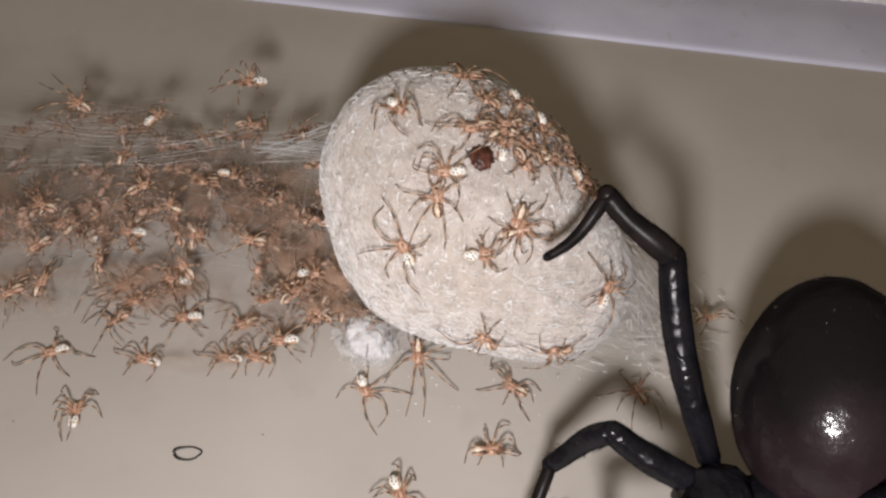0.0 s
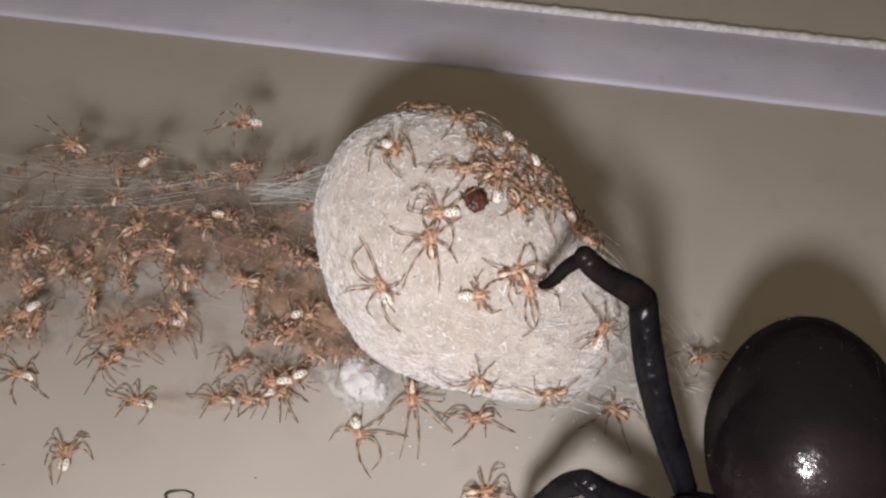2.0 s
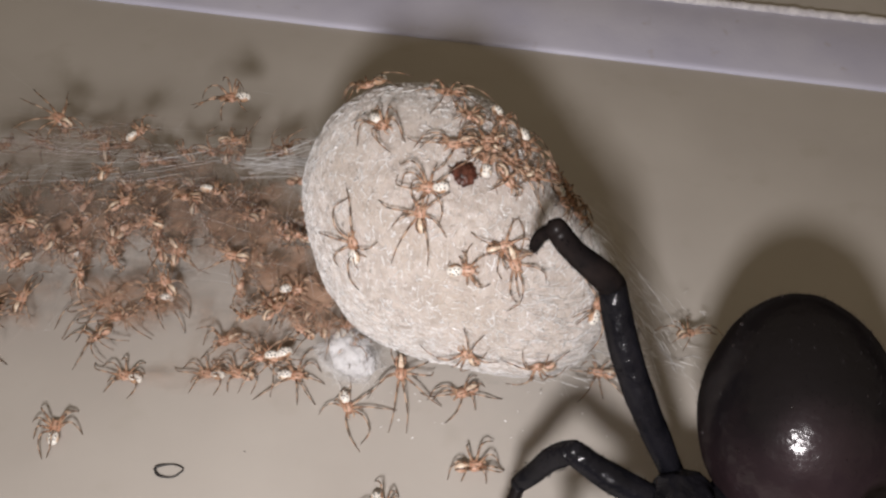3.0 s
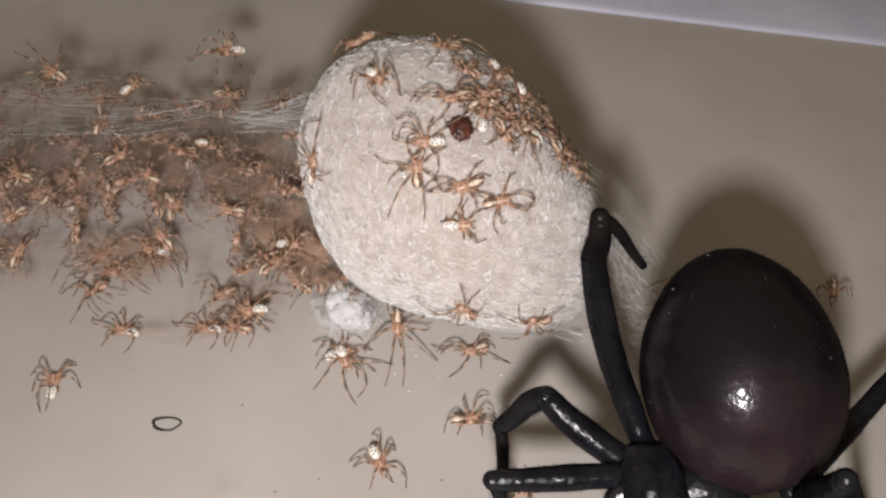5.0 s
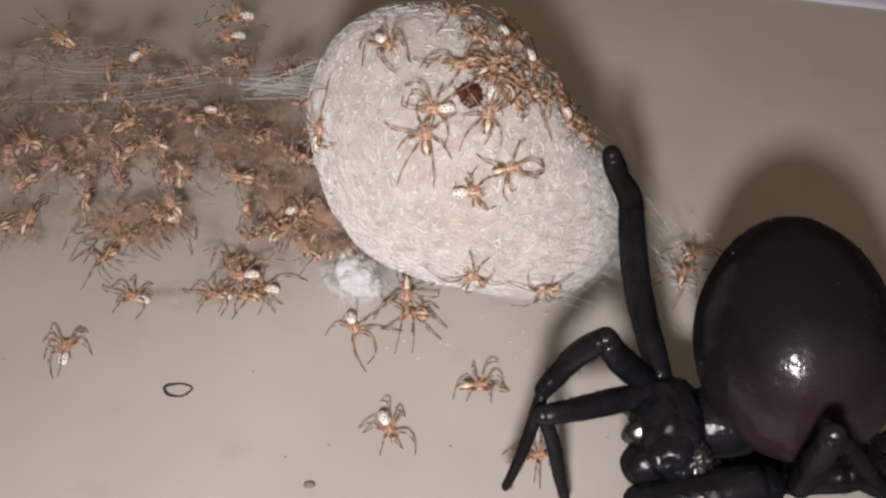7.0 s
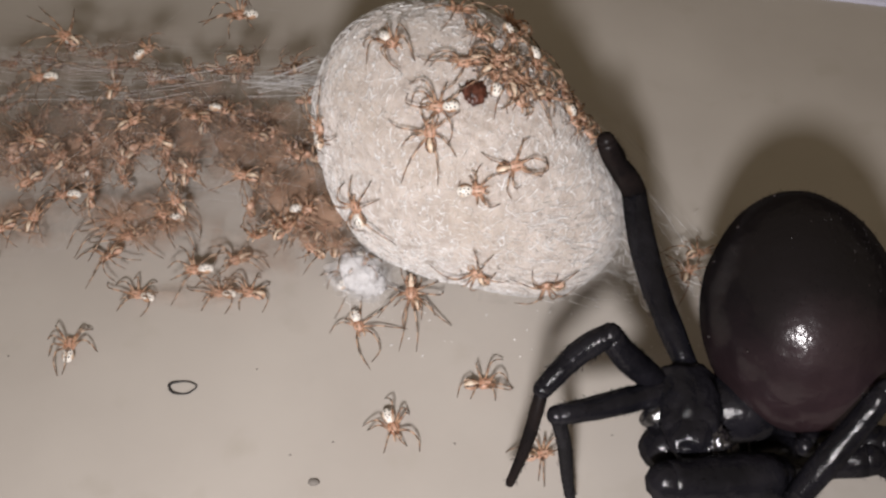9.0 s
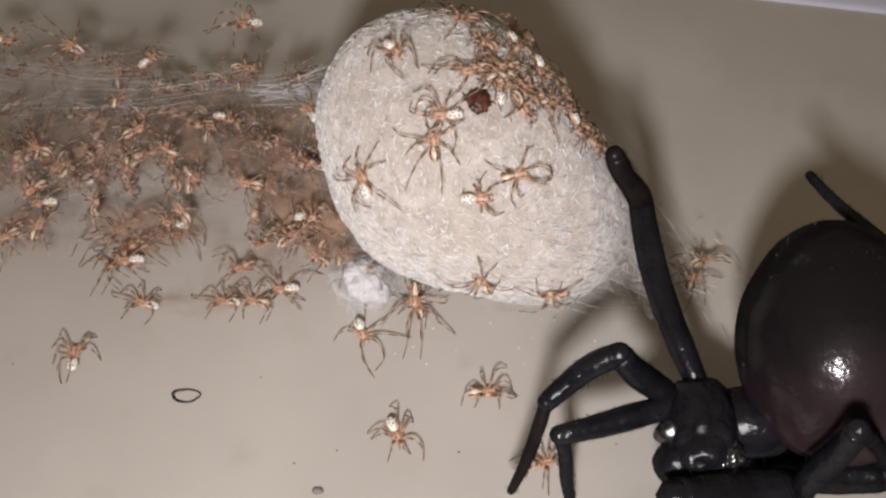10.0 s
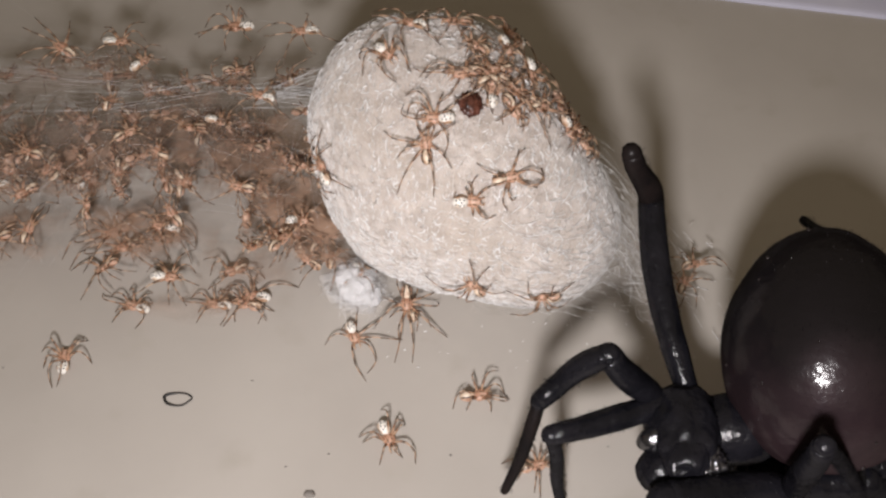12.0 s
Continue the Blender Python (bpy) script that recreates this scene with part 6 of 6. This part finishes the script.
    walk(legs["eighth_femur"], [
        (0.0, limb(2.56, -0.65, -2.40, 6.66, -0.84, -2.30)),
        (0.5, limb(2.55, -0.64, -2.40, 6.65, -0.84, -2.28)),
        (1.0, limb(2.53, -0.60, -2.40, 6.63, -0.75, -2.34)),
        (1.5, limb(2.51, -0.59, -2.40, 6.61, -0.74, -2.35)),
        (2.0, limb(2.53, -0.61, -2.40, 6.62, -0.83, -2.27)),
        (2.5, limb(2.54, -0.63, -2.40, 6.63, -0.89, -2.19)),
        (3.0, limb(2.55, -0.65, -2.40, 6.64, -0.93, -2.16)),
        (3.2, limb(2.57, -0.65, -2.40, 6.65, -0.96, -2.10)),
        (4.8, limb(2.52, -0.69, -2.40, 6.60, -0.97, -2.14)),
        (5.0, limb(2.53, -0.70, -2.40, 6.61, -1.00, -2.10)),
        (5.5, limb(2.52, -0.70, -2.40, 6.61, -0.97, -2.15)),
        (6.0, limb(2.52, -0.69, -2.40, 6.60, -0.98, -2.09)),
        (6.5, limb(2.56, -0.70, -2.40, 6.63, -1.05, -1.95)),
        (7.0, limb(2.60, -0.70, -2.40, 6.63, -1.15, -1.78)),
        (7.2, limb(2.61, -0.70, -2.40, 6.60, -1.23, -1.64)),
        (8.8, limb(2.63, -0.69, -2.40, 6.64, -1.19, -1.69)),
        (9.0, limb(2.64, -0.69, -2.40, 6.65, -1.19, -1.70)),
        (9.5, limb(2.64, -0.70, -2.40, 6.68, -1.11, -1.85)),
        (10.0, limb(2.63, -0.69, -2.40, 6.68, -1.09, -1.87)),
        (10.5, limb(2.63, -0.69, -2.40, 6.66, -1.13, -1.81)),
        (11.0, limb(2.61, -0.68, -2.40, 6.66, -1.10, -1.86)),
        (11.5, limb(2.61, -0.69, -2.40, 6.66, -1.09, -1.89)),
        (12, limb(2.62, -0.69, -2.40, 6.66, -1.12, -1.83)),
    ])
    walk(legs["eighth_patella"], [
        (0.0, limb(6.66, -0.84, -2.30, 9.57, -1.13, -4.50)),
        (0.5, limb(6.65, -0.84, -2.28, 9.55, -1.11, -4.49)),
        (1.0, limb(6.63, -0.75, -2.34, 9.52, -0.97, -4.58)),
        (1.5, limb(6.61, -0.74, -2.35, 9.49, -0.94, -4.60)),
        (2.0, limb(6.62, -0.83, -2.27, 9.51, -1.06, -4.51)),
        (2.5, limb(6.63, -0.89, -2.19, 9.53, -1.15, -4.41)),
        (3.0, limb(6.64, -0.93, -2.16, 9.54, -1.21, -4.37)),
        (3.2, limb(6.65, -0.96, -2.10, 9.57, -1.24, -4.29)),
        (4.8, limb(6.60, -0.97, -2.14, 9.49, -1.29, -4.37)),
        (5.0, limb(6.61, -1.00, -2.10, 9.50, -1.32, -4.33)),
        (5.5, limb(6.61, -0.97, -2.15, 9.49, -1.30, -4.38)),
        (6.0, limb(6.60, -0.98, -2.09, 9.49, -1.28, -4.33)),
        (6.5, limb(6.63, -1.05, -1.95, 9.54, -1.36, -4.15)),
        (7.0, limb(6.63, -1.15, -1.78, 9.56, -1.47, -3.95)),
        (7.2, limb(6.60, -1.23, -1.64, 9.54, -1.55, -3.80)),
        (8.8, limb(6.64, -1.19, -1.69, 9.58, -1.50, -3.85)),
        (9.0, limb(6.65, -1.19, -1.70, 9.60, -1.50, -3.85)),
        (9.5, limb(6.68, -1.11, -1.85, 9.64, -1.44, -3.99)),
        (10.0, limb(6.68, -1.09, -1.87, 9.63, -1.41, -4.02)),
        (10.5, limb(6.66, -1.13, -1.81, 9.61, -1.44, -3.96)),
        (11.0, limb(6.66, -1.10, -1.86, 9.60, -1.40, -4.03)),
        (11.5, limb(6.66, -1.09, -1.89, 9.60, -1.40, -4.05)),
        (12, limb(6.66, -1.12, -1.83, 9.60, -1.44, -3.98)),
    ])
    walk(spiderling("W5", stand(-16.71, -5.96, 0, -167), "crossing the floor"), [
        (0, stand(-16.71, -5.96, 0, -167)),
        (0.5, stand(-16.82, -5.81, 0, -174)),
        (1.5, stand(-17.43, -5.28, 0, 167)),
        (2.5, stand(-18.66, -4.71, 0, 155)),
        (5, stand(-20.98, -4.16, 0, 167)),
        (12, stand(-20.98, -4.16, 0, 167))])
    walk(spiderling("W1", on_sac(92, -20, 180), "climbing over the sac"), [
        (0, on_sac(92, -20, 180)),
        (1.5, on_sac(95, -5, 180)),
        (2.5, on_sac(120.0, 14.0, 170)),
        (5, on_sac(124.0, 4.0, 190)),
        (5.5, on_sac(136.0, 6.0, 200)),
        (6, stand(-6.48, 3.50, 5.0, -167)),
        (7, stand(-9.07, 4.33, 5.0, 180)),
        (9, stand(-17.36, 2.13, 4.5, 180)),
        (10, stand(-20.69, 1.98, 4.5, 180)),
        (12, stand(-20.69, 1.98, 4.5, 180))])
    walk(spiderling("W5", on_sac(210.0, 60.0, 120), "climbing the egg sac"), [
        (0, on_sac(210.0, 60.0, 120)),
        (1.5, on_sac(208.0, 56.0, 130)),
        (2.5, on_sac(198.0, 52.0, 110)),
        (5, on_sac(174.0, 30.0, 70)),
        (6, on_sac(176.0, 26.0, 60)),
        (7, on_sac(174.0, 28.0, 60)),
        (9, on_sac(174.0, 26.0, 70)),
        (9.5, on_sac(166.0, 26.0, 90)),
        (10, stand(-5.51, 0.06, 5.0, 114)),
        (11, stand(-6.03, 1.40, 5.0, 106)),
        (12, stand(-7.37, 1.23, 5.0, 155))])
    walk(spiderling("W1", stand(-11.29, -4.16, 0, 180), "walking over the floor"), [
        (0, stand(-11.29, -4.16, 0, 180)),
        (0.5, stand(-9.67, -5.07, 0, 0)),
        (1.5, stand(-7.45, -5.87, 0, 0)),
        (2.5, stand(-6.32, -6.11, 0, 0)),
        (5, stand(-3.44, -7.57, 0, 25)),
        (6, stand(-5.38, -7.26, 0, 167)),
        (7, stand(-7.23, -5.96, 0, 167)),
        (8.8, stand(-3.50, -5.72, 0, 13)),
        (9.5, stand(-5.22, -5.49, 0, 180)),
        (10, stand(-6.77, -5.67, 0, 180)),
        (11, stand(-7.60, -5.87, 0, 167)),
        (12, stand(-7.60, -5.87, 0, 167))])
    walk(spiderling("T1", stand(2.98, -7.82, 0, 143), "walking on the floor"), [
        (0, stand(2.98, -7.82, 0, 143)),
        (1.5, stand(2.14, -7.31, 0, 167)),
        (2.5, stand(1.57, -7.23, 0, -155)),
        (5, stand(2.19, -7.43, 0, -167)),
        (6, stand(1.47, -7.54, 0, -167)),
        (7, stand(-0.74, -7.26, 0, 167)),
        (9, stand(-0.94, -6.60, 0, 106)),
        (12, stand(-0.94, -6.60, 0, 106))])
    walk(spiderling("T1", on_sac(342.0, 76.0, 250), "climbing the egg sac"), [
        (0, on_sac(342.0, 76.0, 250)),
        (1.5, on_sac(328.0, 70.0, 290)),
        (2.5, on_sac(326.0, 66.0, 300)),
        (5, on_sac(322.0, 86.0, 200)),
        (6, on_sac(10.0, 82.0, 60)),
        (7, on_sac(54.0, 78.0, 80)),
        (9, on_sac(58.0, 64.0, 90)),
        (10, on_sac(76.0, 60.0, 120)),
        (12, on_sac(76.0, 60.0, 120))])
    walk(spiderling("W1", on_sac(328.0, 34.0, 60), "climbing the egg sac"), [
        (0, on_sac(328.0, 34.0, 60)),
        (2.5, on_sac(328.0, 34.0, 60)),
        (3.2, on_sac(330.0, 30.0, 60)),
        (5, on_sac(34.0, 54.0, 110)),
        (6, on_sac(44.0, 46.0, 100)),
        (7, on_sac(70.0, 12.0, 100)),
        (9, on_sac(70.0, 4.0, 100)),
        (12, on_sac(70.0, 14.0, 90))])
    walk(spiderling("W1", stand(-5.42, -4.93, 1.0, -155), "crossing the silk"), [
        (0, stand(-5.42, -4.93, 1.0, -155)),
        (3, stand(-6.28, -6.11, 1.0, -155)),
        (5, stand(-7.61, -5.58, 0, -167)),
        (6, stand(-10.30, -4.43, 0, 180)),
        (7, stand(-12.49, -2.61, 0, 167)),
        (9, stand(-16.51, -1.67, 1.0, 174)),
        (10, stand(-17.56, -2.08, 1.5, 180)),
        (11, stand(-18.61, -1.75, 2.0, 180)),
        (12, stand(-19.22, -1.33, 2.0, 180))])
    walk(spiderling("W1", stand(-3.48, -4.93, 1.0, 66), "climbing the egg sac"), [
        (0, stand(-3.48, -4.93, 1.0, 66)),
        (7, stand(-3.50, -4.48, 1.0, 66)),
        (9, on_sac(210.0, 36.0, 100)),
        (9.5, on_sac(194.0, 42.0, 100)),
        (10, on_sac(194.0, 46.0, 120)),
        (11, on_sac(188.0, 40.0, 120)),
        (12, on_sac(184.0, 28.0, 150))])
    walk(spiderling("W1", stand(-6.75, -6.11, 1.0, 180), "crossing the silk"), [
        (0, stand(-6.75, -6.11, 1.0, 180)),
        (8.8, stand(-9.16, -5.88, 1.0, 180)),
        (9, stand(-10.13, -5.79, 1.0, 180)),
        (9.5, stand(-11.52, -5.29, 1.0, 180)),
        (10, stand(-13.38, -4.87, 1.0, 180)),
        (11, stand(-15.22, -4.08, 1.0, 143)),
        (11.5, stand(-13.39, -4.93, 1.0, 25)),
        (12, stand(-11.23, -5.58, 1.0, 0))])
    walk(spiderling("W1", stand(-23.32, 4.00, 4.5, 0), "crossing the silk"), [
        (0, stand(-23.32, 4.00, 4.5, 0)),
        (9, stand(-22.91, 4.38, 4.5, 0)),
        (10, stand(-19.98, 5.07, 4.5, 0)),
        (11, stand(-16.89, 5.50, 4.5, 0)),
        (12, stand(-14.38, 5.19, 4.5, 0))])
    walk(spiderling("W5", on_sac(75, -35, 90), "climbing the egg sac"), [
        (0, on_sac(75, -35, 90)),
        (9.5, on_sac(72, -5, 270)),
        (10.5, on_sac(106.0, 56.0, 230)),
        (11, on_sac(112.0, 48.0, 160)),
        (12, on_sac(112.0, 32.0, 130))])
    walk(spiderling("W5", on_sac(85, -50, 180), "climbing over the sac"), [
        (0, on_sac(85, -50, 180)),
        (9.5, on_sac(90, -25, 180)),
        (10.5, on_sac(106.0, 4.0, 180)),
        (11, on_sac(118.0, 6.0, 180)),
        (11.5, on_sac(132.0, 6.0, 190)),
        (12, stand(-5.75, 4.83, 5.5, 180))])
    walk(spiderling("W1", stand(-13.49, -1.77, 3.0, 167), "crossing the silk"), [
        (0, stand(-13.49, -1.77, 3.0, 167)),
        (0.5, stand(-15.62, -2.31, 3.0, 180)),
        (1.5, stand(-17.20, -2.78, 2.5, -155)),
        (2.5, stand(-18.03, -4.03, 2.0, -123)),
        (5, stand(-20.13, -5.30, 1.5, -133)),
        (12, stand(-20.13, -5.30, 1.5, -133))])
    walk(spiderling("T2", stand(8.14, -8.09, 0, 114), "walking on the floor"), [
        (0, stand(8.14, -8.09, 0, 114)),
        (1, stand(7.41, -8.29, 0, 133)),
        (1.5, stand(7.59, -7.54, 0, 133)),
        (2.5, stand(7.48, -6.54, 0, 155)),
        (3.2, stand(7.52, -6.19, 0, 167)),
        (4, stand(8.90, -6.00, 0.1, 100)),
        (5, stand(10.83, -5.58, 0.5, 66)),
        (12, stand(10.83, -5.58, 0.5, 66))])


motions()
